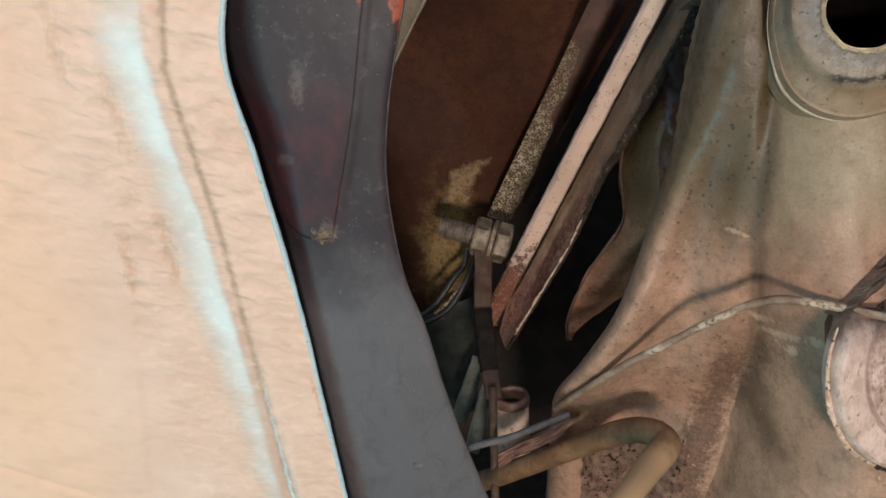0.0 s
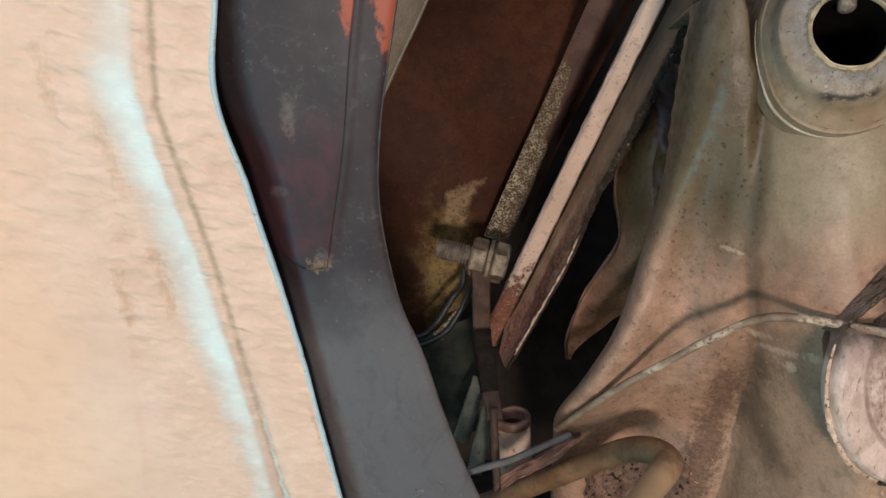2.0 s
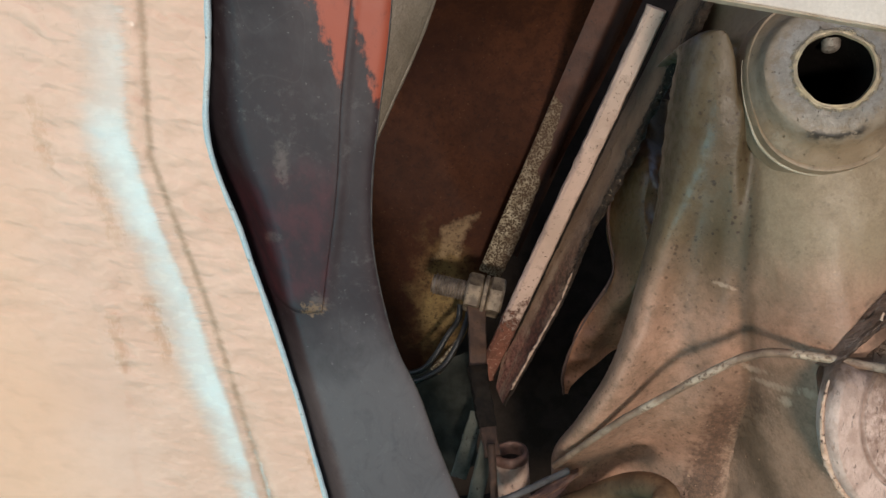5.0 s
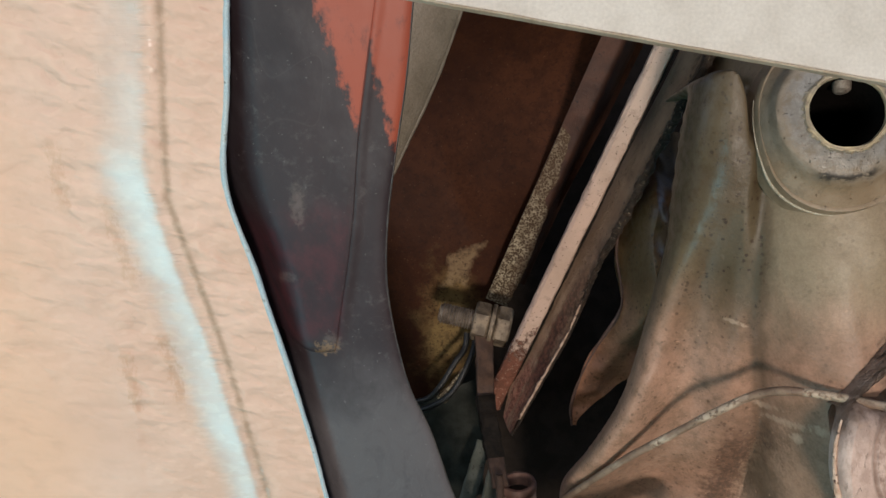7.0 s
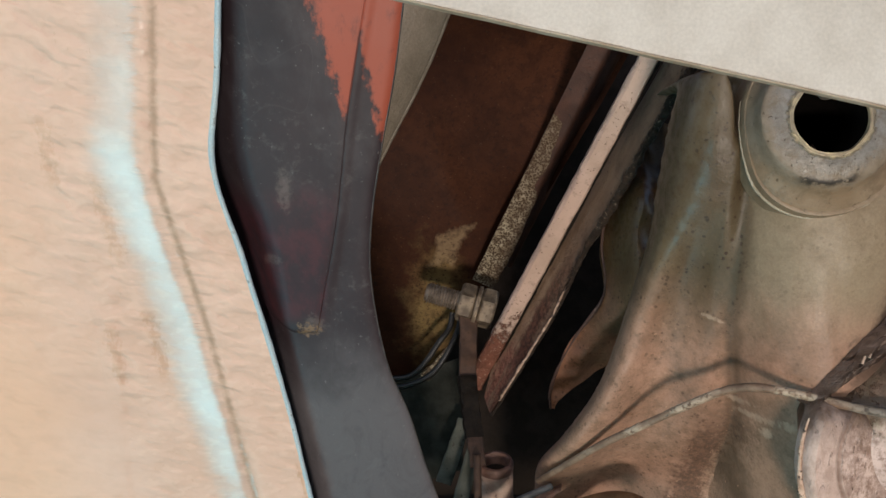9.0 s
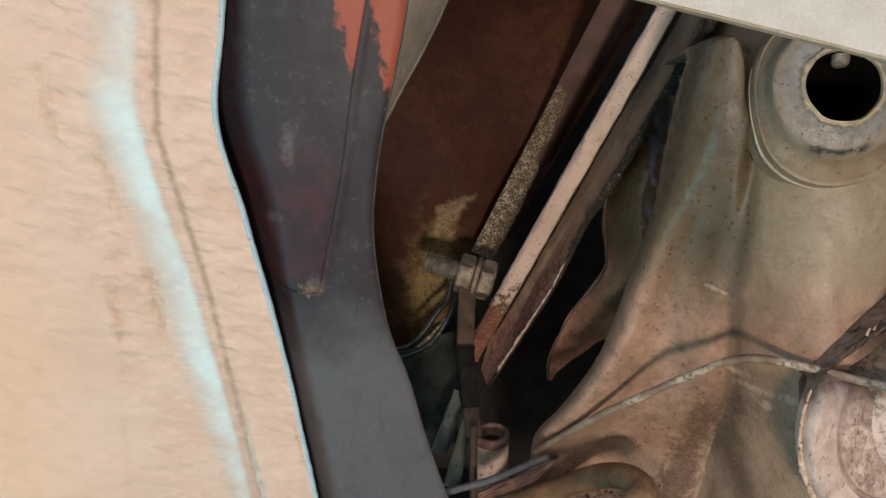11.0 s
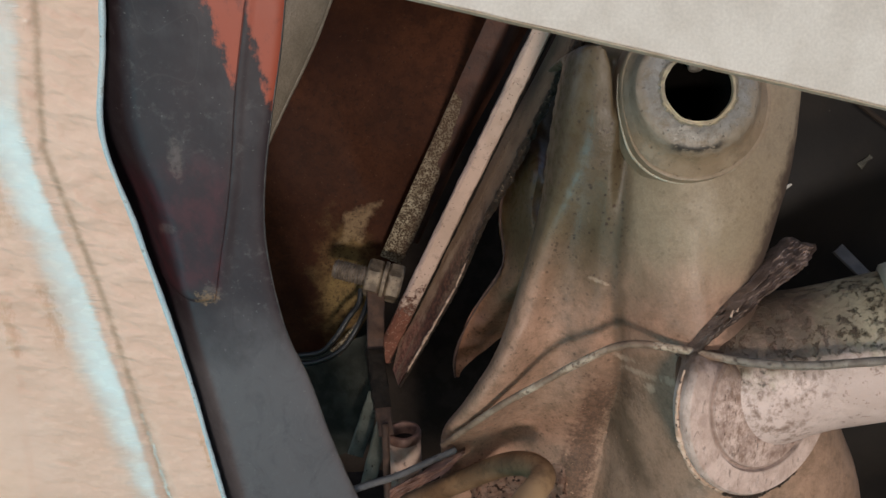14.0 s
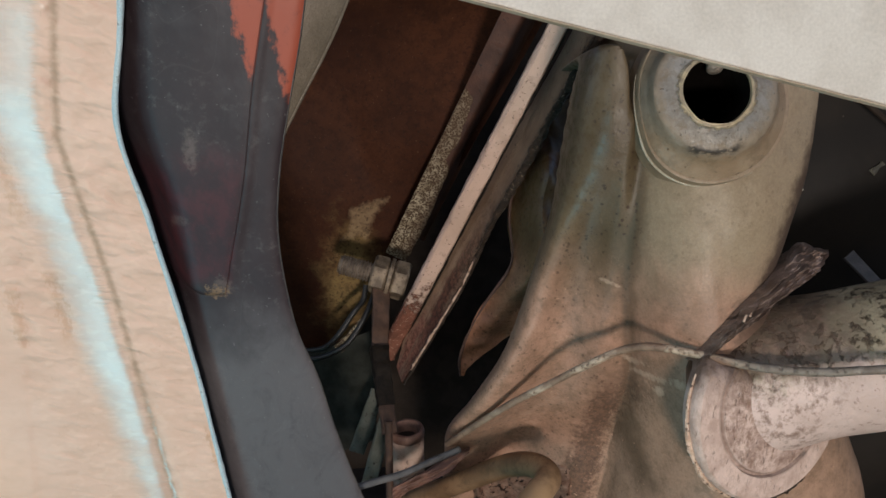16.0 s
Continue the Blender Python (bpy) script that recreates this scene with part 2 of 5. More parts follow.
    # orange paint, ragged, on both sides of the crease
    edge = n.math("MULTIPLY", n.math("SUBTRACT", n.noise(0.003, 5.0, 0.7, n.stretch((1.0, 1.0, 0.3))), 0.5), 0.010)
    a = n.math("ADD", n.along(1.0, 0, 0.30, 0.0215 - 0.30 * 0.4624), edge)
    left = n.math("MULTIPLY", n.step(a, -0.0004, 0.0020), n.math("SUBTRACT", 1.0, n.step(n.along(1.0, 0, -0.222, 0.0202 + 0.222 * 0.4624), -0.0012, -0.0004)))
    b = n.math("ADD", n.along(1.0, 0, 0.20, 0.0125 - 0.20 * 0.4567), edge)
    right = n.math("MULTIPLY", n.step(b, -0.0004, 0.0018), n.step(z, 0.455, 0.458))
    mask = n.math("MAXIMUM", left, right)
    worn_off = n.step(n.noise(0.004, 5.0, 0.7, n.stretch((1.0, 1.0, 0.4))), 0.52, 0.74)
    col = n.mix(n.math("MULTIPLY", mask, n.math("SUBTRACT", 0.97, n.math("MULTIPLY", worn_off, 0.45))), col, (0.33, 0.075, 0.042))
    return n.finish(col, n.math("ADD", n.math("MULTIPLY", rough, 0.2), 0.42), 0.0, rough, 0.00007, 0.0, 0.4)


def bracket_paint(name="old_cream_paint", dark=1.0, pinkness=0.0, spec=0.40, red=(1.0, 1.0, 1.0)):
    """Old olive-cream paint with pinkish overspray below, brown stains and specks of dirt."""
    n = Nodes(name)
    x, y, z = n.axes()

    def paint(*c):
        return tuple(q * dark * k for q, k in zip(c, red))

    big = n.math("SUBTRACT", n.noise(0.03, 5.0, 0.6), 0.5)
    mid = n.math("SUBTRACT", n.noise(0.011, 5.0, 0.65), 0.5)
    level = n.math("ADD", n.math("ADD", z, n.math("MULTIPLY", x, 0.15)), n.math("MULTIPLY", big, 0.045))
    pink = n.math("SUBTRACT", 1.0, n.step(level, 0.406 + pinkness, 0.444 + pinkness))
    # olive darkened on the lobe, lightened on the post, for how each faces lamplight
    col = n.mix(n.step(n.noise(0.02, 4.0), 0.3, 0.7), paint(0.098, 0.067, 0.035), paint(0.138, 0.097, 0.052))
    post = n.times(n.step(x, 0.1025, 0.1060), n.step(z, 0.378, 0.405))
    col = n.mix(n.math("MULTIPLY", post, 0.8), col, paint(0.312, 0.238, 0.158))
    rosy = n.mix(n.step(n.noise(0.013, 5.0, 0.65), 0.35, 0.65), paint(0.374, 0.212, 0.142), paint(0.278, 0.160, 0.106))
    col = n.mix(pink, col, rosy)
    # the foot of the post is greyer
    foot = n.times(n.step(x, 0.106, 0.116), n.math("SUBTRACT", 1.0, n.step(n.math("ADD", z, n.math("MULTIPLY", big, 0.03)), 0.360, 0.392)))
    col = n.mix(n.math("MULTIPLY", foot, 0.78), col, n.mix(n.step(n.noise(0.016, 5.0, 0.65), 0.35, 0.65), paint(0.345, 0.220, 0.148), paint(0.270, 0.176, 0.120)))
    # clouded grime in several sizes
    cloud = n.step(n.noise(0.022, 6.0, 0.72), 0.46, 0.70)
    col = n.mix(n.times(cloud, 0.50, n.math("SUBTRACT", 1.0, n.math("MULTIPLY", n.math("MAXIMUM", post, pink), 0.65))), col, paint(0.105, 0.068, 0.036))
    mottle = n.step(n.noise(0.0052, 6.0, 0.75), 0.42, 0.70)
    col = n.mix(n.times(mottle, 0.52, n.math("SUBTRACT", 1.0, n.math("MULTIPLY", post, 0.5))), col, paint(0.100, 0.062, 0.034))
    # brown run down the middle of the lobe
    run = n.math("ABSOLUTE", n.math("ADD", n.along(1.0, 0, -0.10, 0.10 * 0.44 - 0.0915), n.math("MULTIPLY", mid, 0.012)))
    run = n.times(n.math("SUBTRACT", 1.0, n.step(run, 0.001, 0.0095)), n.inside(n.math("ADD", z, n.math("MULTIPLY", big, 0.03)), 0.408, 0.462, 0.012))
    col = n.mix(n.math("MULTIPLY", run, 0.55), col, paint(0.085, 0.054, 0.029))
    # dirt and crease shade, both as colour, in the valley beside the post
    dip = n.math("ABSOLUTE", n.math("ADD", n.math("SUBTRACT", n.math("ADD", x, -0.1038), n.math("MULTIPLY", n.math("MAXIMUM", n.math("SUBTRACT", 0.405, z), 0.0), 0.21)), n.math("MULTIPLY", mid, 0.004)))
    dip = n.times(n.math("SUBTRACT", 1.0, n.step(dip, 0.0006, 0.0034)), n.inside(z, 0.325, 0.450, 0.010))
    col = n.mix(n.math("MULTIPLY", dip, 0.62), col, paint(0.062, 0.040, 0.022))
    # dark green stain on the lobe towards the valley, deepened for its shaded slope
    film_shade = n.math("ADD", x, n.math("MULTIPLY", mid, 0.005))
    film_shade = n.times(n.step(film_shade, 0.0915, 0.1010), n.math("SUBTRACT", 1.0, n.step(x, 0.1030, 0.1048)), n.step(n.math("ADD", z, n.math("MULTIPLY", big, 0.03)), 0.398, 0.424))
    col = n.mix(n.math("MULTIPLY", film_shade, 0.62), col, paint(0.070, 0.054, 0.030))
    # rust below, beside the foot of the post
    rusty = n.math("ABSOLUTE", n.math("ADD", n.along(1.0, 0, -0.12, 0.12 * 0.35 - 0.1065), n.math("ADD", n.math("MULTIPLY", mid, 0.016), n.math("MULTIPLY", n.math("SUBTRACT", n.noise(0.0022, 5.0, 0.75), 0.5), 0.020))))
    rusty = n.times(n.math("SUBTRACT", 1.0, n.step(rusty, 0.002, 0.0105)), n.math("SUBTRACT", 1.0, n.step(n.math("ADD", z, n.math("MULTIPLY", big, 0.03)), 0.352, 0.385)))
    col = n.mix(n.math("MULTIPLY", rusty, 0.80), col, n.mix(n.step(n.noise(0.0016, 4.0, 0.7), 0.42, 0.60), paint(0.050, 0.027, 0.017), paint(0.120, 0.062, 0.036)))
    # brown crust creeping over the far side of the post
    side = n.step(n.math("ADD", n.along(1.0, 0, -0.35, 0.35 * 0.43), n.math("MULTIPLY", mid, 0.016)), 0.1475, 0.1545)
    side = n.times(side, n.inside(z, 0.385, 0.475, 0.010))
    col = n.mix(n.math("MULTIPLY", side, 0.90), col, (0.050, 0.028, 0.018))
    # slightly darker along the turned edge of the lobe
    flank = n.math("SUBTRACT", 1.0, n.step(n.math("ADD", n.along(1.0, 0, -0.12, 0.12 * 0.435 - 0.0794), n.math("MULTIPLY", mid, 0.007)), 0.0018, 0.0062))
    flank = n.times(flank, n.step(n.math("ADD", z, n.math("MULTIPLY", big, 0.04)), 0.438, 0.460))
    col = n.mix(n.math("MULTIPLY", flank, 0.12), col, paint(0.040, 0.027, 0.016))
    # specks: round dots and ragged flecks, thick in places
    dots = n.math("SUBTRACT", 1.0, n.step(n.math("ADD", n.cells(0.0025), n.math("MULTIPLY", n.noise(0.0012, 3.0), 0.70)), 0.50, 0.64))
    small = n.math("SUBTRACT", 1.0, n.step(n.math("ADD", n.cells(0.0012), n.math("MULTIPLY", n.noise(0.0008, 2.0), 0.60)), 0.46, 0.60))
    thick = n.math("MAXIMUM", n.step(n.noise(0.013, 4.0, 0.6), 0.41, 0.54), n.math("MAXIMUM", run, dip))
    some = n.step(n.noise(0.0048, 2.0, 0.5), 0.42, 0.50)
    speck = n.times(n.math("MAXIMUM", n.math("MULTIPLY", dots, some), n.times(small, n.step(n.noise(0.0060, 3.0), 0.46, 0.60), 0.8)), thick, n.math("SUBTRACT", 1.0, n.math("MULTIPLY", n.math("MAXIMUM", post, foot), 0.75)), n.math("SUBTRACT", 1.0, n.math("MULTIPLY", pink, 0.45)))
    col = n.mix(n.math("MULTIPLY", speck, 0.90), col, (0.042, 0.022, 0.011))
    # pale chips and chalky scrapes
    chip = n.times(n.step(n.noise(0.0020, 3.0, 0.6), 0.66, 0.71), n.math("MAXIMUM", n.times(n.step(n.noise(0.02, 2.0), 0.5, 0.6), pink), rusty))
    col = n.mix(n.math("MULTIPLY", chip, 0.7), col, paint(0.50, 0.30, 0.19))
    chalk = n.math("MULTIPLY", n.math("SUBTRACT", n.noise(0.0022, 4.0, 0.7, n.stretch((1.0, 1.0, 0.6))), 0.5), 3.6)
    for cx, cz, rx, rz, amount in ((0.1105, 0.3770, 0.0040, 0.0014, 0.40), (0.1155, 0.3715, 0.0050, 0.0014, 0.45), (0.1215, 0.3702, 0.0034, 0.0018, 0.60), (0.1178, 0.3664, 0.0014, 0.0022, 0.65), (0.0985, 0.4064, 0.0040, 0.0010, 0.45)):
        ex = n.math("MULTIPLY", n.math("ADD", x, -cx), 1.0 / rx)
        ez = n.math("MULTIPLY", n.along(0.45, 0, 1.0, -cz - 0.45 * cx), 1.0 / rz)
        r2 = n.math("ADD", n.math("ADD", n.math("MULTIPLY", ex, ex), n.math("MULTIPLY", ez, ez)), chalk)
        col = n.mix(n.math("MULTIPLY", n.math("SUBTRACT", 1.0, n.step(r2, 0.0, 1.0)), amount), col, paint(0.54, 0.39, 0.28))
    hair = n.creases(0.020, 0.004, n.stretch((1.0, 1.0, 0.6)), 2.0)
    col = n.mix(n.times(hair, 0.07, n.step(n.noise(0.03, 2.0), 0.48, 0.58)), col, paint(0.42, 0.30, 0.21))
    grit = n.noise(0.0011, 4.0, 0.7)
    col = n.mix(0.30, col, n.add("ShaderNodeCombineColor", {0: grit, 1: grit, 2: grit}).outputs[0], "OVERLAY")
    scuff = n.times(n.creases(0.011, 0.010, n.stretch((0.5, 1.0, 1.0)), 3.0), n.step(n.noise(0.008, 3.0), 0.50, 0.60))
    col = n.mix(n.math("MULTIPLY", scuff, 0.07), col, paint(0.46, 0.33, 0.23))
    h = n.math("ADD", n.math("MULTIPLY", n.noise(0.0011, 3.0), 0.5), n.math("MULTIPLY", n.noise(0.010), 3.0))
    h = n.math("SUBTRACT", h, n.math("MULTIPLY", speck, 0.15))
    rough = n.math("ADD", n.math("MULTIPLY", n.noise(0.006, 4.0), 0.28), 0.36)
    rough = n.math("ADD", rough, n.math("MULTIPLY", n.math("MAXIMUM", side, rusty), 0.25))
    # the lobe is rubbed glossy
    gloss = n.times(n.step(z, 0.415, 0.440), n.math("SUBTRACT", 1.0, n.step(x, 0.0885, 0.0935)), 0.95, n.step(n.noise(0.004, 4.0, 0.6), 0.30, 0.60))
    m = n.finish(col, rough, 0.0, h, 0.00022, gloss, spec)
    n.bsdf.inputs["Coat Roughness"].default_value = 0.32
    return m


def rusting(name, base, other, rust_z, spread, red=(0.20, 0.086, 0.058)):
    """Paint that gives way to red-brown rust towards the low end."""
    n = Nodes(name)
    x, y, z = n.axes()
    w = n.math("MULTIPLY", n.math("SUBTRACT", n.noise(0.0035, 6.0, 0.8), 0.5), spread * 2.2)
    low = n.math("SUBTRACT", 1.0, n.step(n.math("ADD", z, w), rust_z - 0.004, rust_z + 0.004))
    col = n.mix(n.step(n.noise(0.014, 4.0), 0.35, 0.65), base, other)
    scuff = n.step(n.noise(0.003, 4.0, 0.65, n.stretch((0.5, 1.0, 0.5))), 0.56, 0.72)
    col = n.mix(n.math("MULTIPLY", scuff, 0.45), col, (0.13, 0.075, 0.048))
    rust = n.mix(n.step(n.noise(0.0045, 5.0, 0.7), 0.35, 0.65), red, (0.145, 0.060, 0.038))
    rust = n.mix(n.step(n.noise(0.0012, 3.0), 0.62, 0.70), rust, (0.55, 0.36, 0.26))
    col = n.mix(low, col, rust)
    pit = n.step(n.noise(0.0011, 3.0, 0.6), 0.64, 0.70)
    col = n.mix(n.math("MULTIPLY", pit, 0.75), col, (0.06, 0.03, 0.018))
    h = n.math("SUBTRACT", n.math("MULTIPLY", n.noise(0.003, 5.0, 0.7), n.math("ADD", n.math("MULTIPLY", low, 3.0), 0.5)), pit)
    return n.finish(col, n.math("ADD", n.math("MULTIPLY", low, 0.25), 0.48), 0.0, h, 0.0003, 0.0, 0.2)


def cavity_paint():
    """Rust-brown paint with fine specks, lighter and ochre round the bolt."""
    n = Nodes("rust_brown_paint")
    x, y, z = n.axes()
    tone = n.step(n.noise(0.05, 5.0), 0.3, 0.7)
    col = n.mix(tone, (0.042, 0.0158, 0.0084), (0.076, 0.0280, 0.0132))
    wob = n.math("MULTIPLY", n.math("SUBTRACT", n.noise(0.02, 5.0, 0.65), 0.5), 0.05)
    dx = n.math("MULTIPLY", n.math("ADD", x, -0.006), 1.25)
    dz = n.math("MULTIPLY", n.math("ADD", z, -0.400), 0.70)
    dist = n.math("ADD", n.math("SQRT", n.math("ADD", n.math("MULTIPLY", dx, dx), n.math("MULTIPLY", dz, dz))), wob)
    ochre = n.math("SUBTRACT", 1.0, n.step(dist, 0.008, 0.031))
    col = n.mix(n.math("MULTIPLY", ochre, 0.72), col, (0.29, 0.195, 0.078))
    px = n.math("ADD", n.along(1.0, 0, -0.35, 0.35 * 0.436 - 0.0125), n.math("MULTIPLY", wob, 0.45))
    pz = n.math("ADD", n.along(0.0, 0, 1.0, -0.434), n.math("MULTIPLY", wob, 0.5))
    spot = n.math("MULTIPLY", n.step(n.math("ABSOLUTE", px), 0.0075, 0.0045), n.step(n.math("ABSOLUTE", pz), 0.011, 0.0085))
    col = n.mix(n.math("MULTIPLY", spot, 0.55), col, (0.36, 0.25, 0.14))
    speck = n.step(n.noise(0.0018, 4.0, 0.65), 0.55, 0.64)
    col = n.mix(n.math("MULTIPLY", speck, 0.65), col, (0.03, 0.015, 0.01))
    pale = n.step(n.noise(0.0011, 3.0, 0.6), 0.66, 0.73)
    col = n.mix(n.math("MULTIPLY", pale, 0.45), col, (0.22, 0.12, 0.065))
    mottle = n.step(n.noise(0.007, 6.0, 0.75), 0.40, 0.66)
    col = n.mix(n.math("MULTIPLY", mottle, 0.58), col, (0.026, 0.011, 0.007))
    return n.finish(col, 0.60, 0.0, n.noise(0.004, 4.0), 0.0003, 0.0, 0.08)


def mossy():
    """Chalky pink-white tube paint, crusted with dark dirt on its upper side."""
    n = Nodes("dirty_tube_paint")
    x, y, z = n.axes()
    col = n.mix(n.step(n.noise(0.012, 4.0), 0.35, 0.65), (0.60, 0.455, 0.400), (0.50, 0.375, 0.325))
    w = n.math("MULTIPLY", n.math("SUBTRACT", n.noise(0.010, 6.0, 0.72), 0.5), 0.046)
    up = n.step(n.math("ADD", n.along(-0.25, 0, 1.0, 0.25 * 0.16), w), 0.371, 0.387)
    col = n.mix(n.math("MULTIPLY", up, 0.85), col, n.mix(n.step(n.noise(0.006, 5.0, 0.7), 0.35, 0.65), (0.285, 0.250, 0.150), (0.150, 0.125, 0.068)))
    crumbs = n.times(n.step(n.noise(0.0030, 7.0, 0.78), 0.51, 0.60), n.step(n.noise(0.011, 4.0, 0.6), 0.42, 0.56))
    soil = n.mix(n.step(n.noise(0.005, 4.0), 0.35, 0.65), (0.024, 0.018, 0.009), (0.070, 0.050, 0.028))
    col = n.mix(n.times(up, crumbs, 0.95), col, soil)
    peel = n.times(up, n.step(n.noise(0.0065, 5.0, 0.6), 0.60, 0.66))
    col = n.mix(n.math("MULTIPLY", peel, 0.6), col, (0.36, 0.30, 0.21))
    root = n.math("SUBTRACT", 1.0, n.step(n.math("ADD", x, n.math("MULTIPLY", n.noise(0.012, 4.0), 0.03)), 0.172, 0.192))
    blot = n.step(n.noise(0.0042, 6.0, 0.75, n.stretch((1.0, 1.0, 0.7))), 0.46, 0.66)
    col = n.mix(n.math("MULTIPLY", n.math("MULTIPLY", blot, root), 0.9), col, (0.20, 0.125, 0.092))
    under = n.times(root, n.step(n.math("ADD", z, n.math("MULTIPLY", n.noise(0.006, 5.0, 0.7), 0.014)), 0.378, 0.389))
    col = n.mix(n.math("MULTIPLY", under, 0.85), col, n.mix(n.step(n.noise(0.003, 5.0, 0.7), 0.4, 0.6), (0.060, 0.036, 0.024), (0.150, 0.095, 0.065)))
    fleck = n.math("MULTIPLY", n.step(n.noise(0.0024, 4.0, 0.7), 0.58, 0.66), n.math("MAXIMUM", root, n.step(n.noise(0.012, 2.0), 0.46, 0.58)))
    col = n.mix(n.math("MULTIPLY", fleck, 0.65), col, (0.19, 0.112, 0.084))
    h = n.math("ADD", n.math("MULTIPLY", n.math("MULTIPLY", up, crumbs), 1.5), n.noise(0.002, 4.0, 0.7))
    return n.finish(col, 0.5, 0.0, h, 0.0004, 0.0, 0.4)


LEATHER = leather()
PRIMER = grey_primer()
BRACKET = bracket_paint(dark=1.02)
CAVITY = cavity_paint()
WHITE_BAR = worn("chalky_white_paint", (0.525, 0.490, 0.432), (0.465, 0.428, 0.372), 0.012, 0.6, spot=(0.43, 0.39, 0.33), spot_size=0.006, spot_cut=(0.60, 0.90), depth=0.00006, grain=0.2)
STEEL = worn("dull_zinc_steel", (0.31, 0.240, 0.165), (0.12, 0.088, 0.060), 0.005, 0.45, 0.2, spot=(0.09, 0.055, 0.03), spot_size=0.0015)
THREAD = worn("dark_thread_steel", (0.34, 0.28, 0.225), (0.20, 0.16, 0.125), 0.004, 0.40, 0.4, spot=(0.07, 0.04, 0.025), spot_size=0.001)
def spangle():
    """Zinc with a net of pale crystals round dark brown pits."""
    n = Nodes("speckled_zinc")
    bent = n.add("ShaderNodeVectorMath", {0: n.pos, 1: n.add("ShaderNodeVectorMath", {0: n.add("ShaderNodeTexNoise", {"Vector": n.pos, "Scale": 500.0}).outputs["Color"], 1: (0.0012, 0.0012, 0.0012)}, operation="MULTIPLY").outputs[0]}, operation="ADD").outputs[0]
    d = n.math("ADD", n.cells(0.00098, bent), n.math("MULTIPLY", n.math("SUBTRACT", n.noise(0.0034, 6.0, 0.75), 0.5), 1.1))
    net = n.step(d, 0.30, 0.80)
    pale = n.mix(n.step(n.noise(0.005, 4.0), 0.35, 0.65), (0.44, 0.370, 0.255), (0.27, 0.215, 0.140))
    col = n.mix(net, (0.070, 0.042, 0.022), pale)
    side = n.step(n.math("ADD", n.along(1.0, 0, -0.45, 0.45 * 0.418 - 0.0300), n.math("MULTIPLY", n.math("SUBTRACT", n.noise(0.005, 5.0, 0.7), 0.5), 0.014)), -0.001, 0.007)
    col = n.mix(n.math("MULTIPLY", side, 0.62), col, (0.085, 0.046, 0.026))
    high = n.step(n.math("ADD", n.axes()[2], n.math("MULTIPLY", n.math("SUBTRACT", n.noise(0.006, 5.0, 0.7), 0.5), 0.05)), 0.440, 0.480)
    col = n.mix(n.math("MULTIPLY", high, 0.55), col, (0.095, 0.052, 0.028))
    col = n.mix(n.math("MULTIPLY", n.step(n.noise(0.008, 5.0, 0.7), 0.56, 0.70), 0.7), col, (0.07, 0.038, 0.020))
    return n.finish(col, 0.5, 0.1, net, 0.0002, 0.0, 0.3)


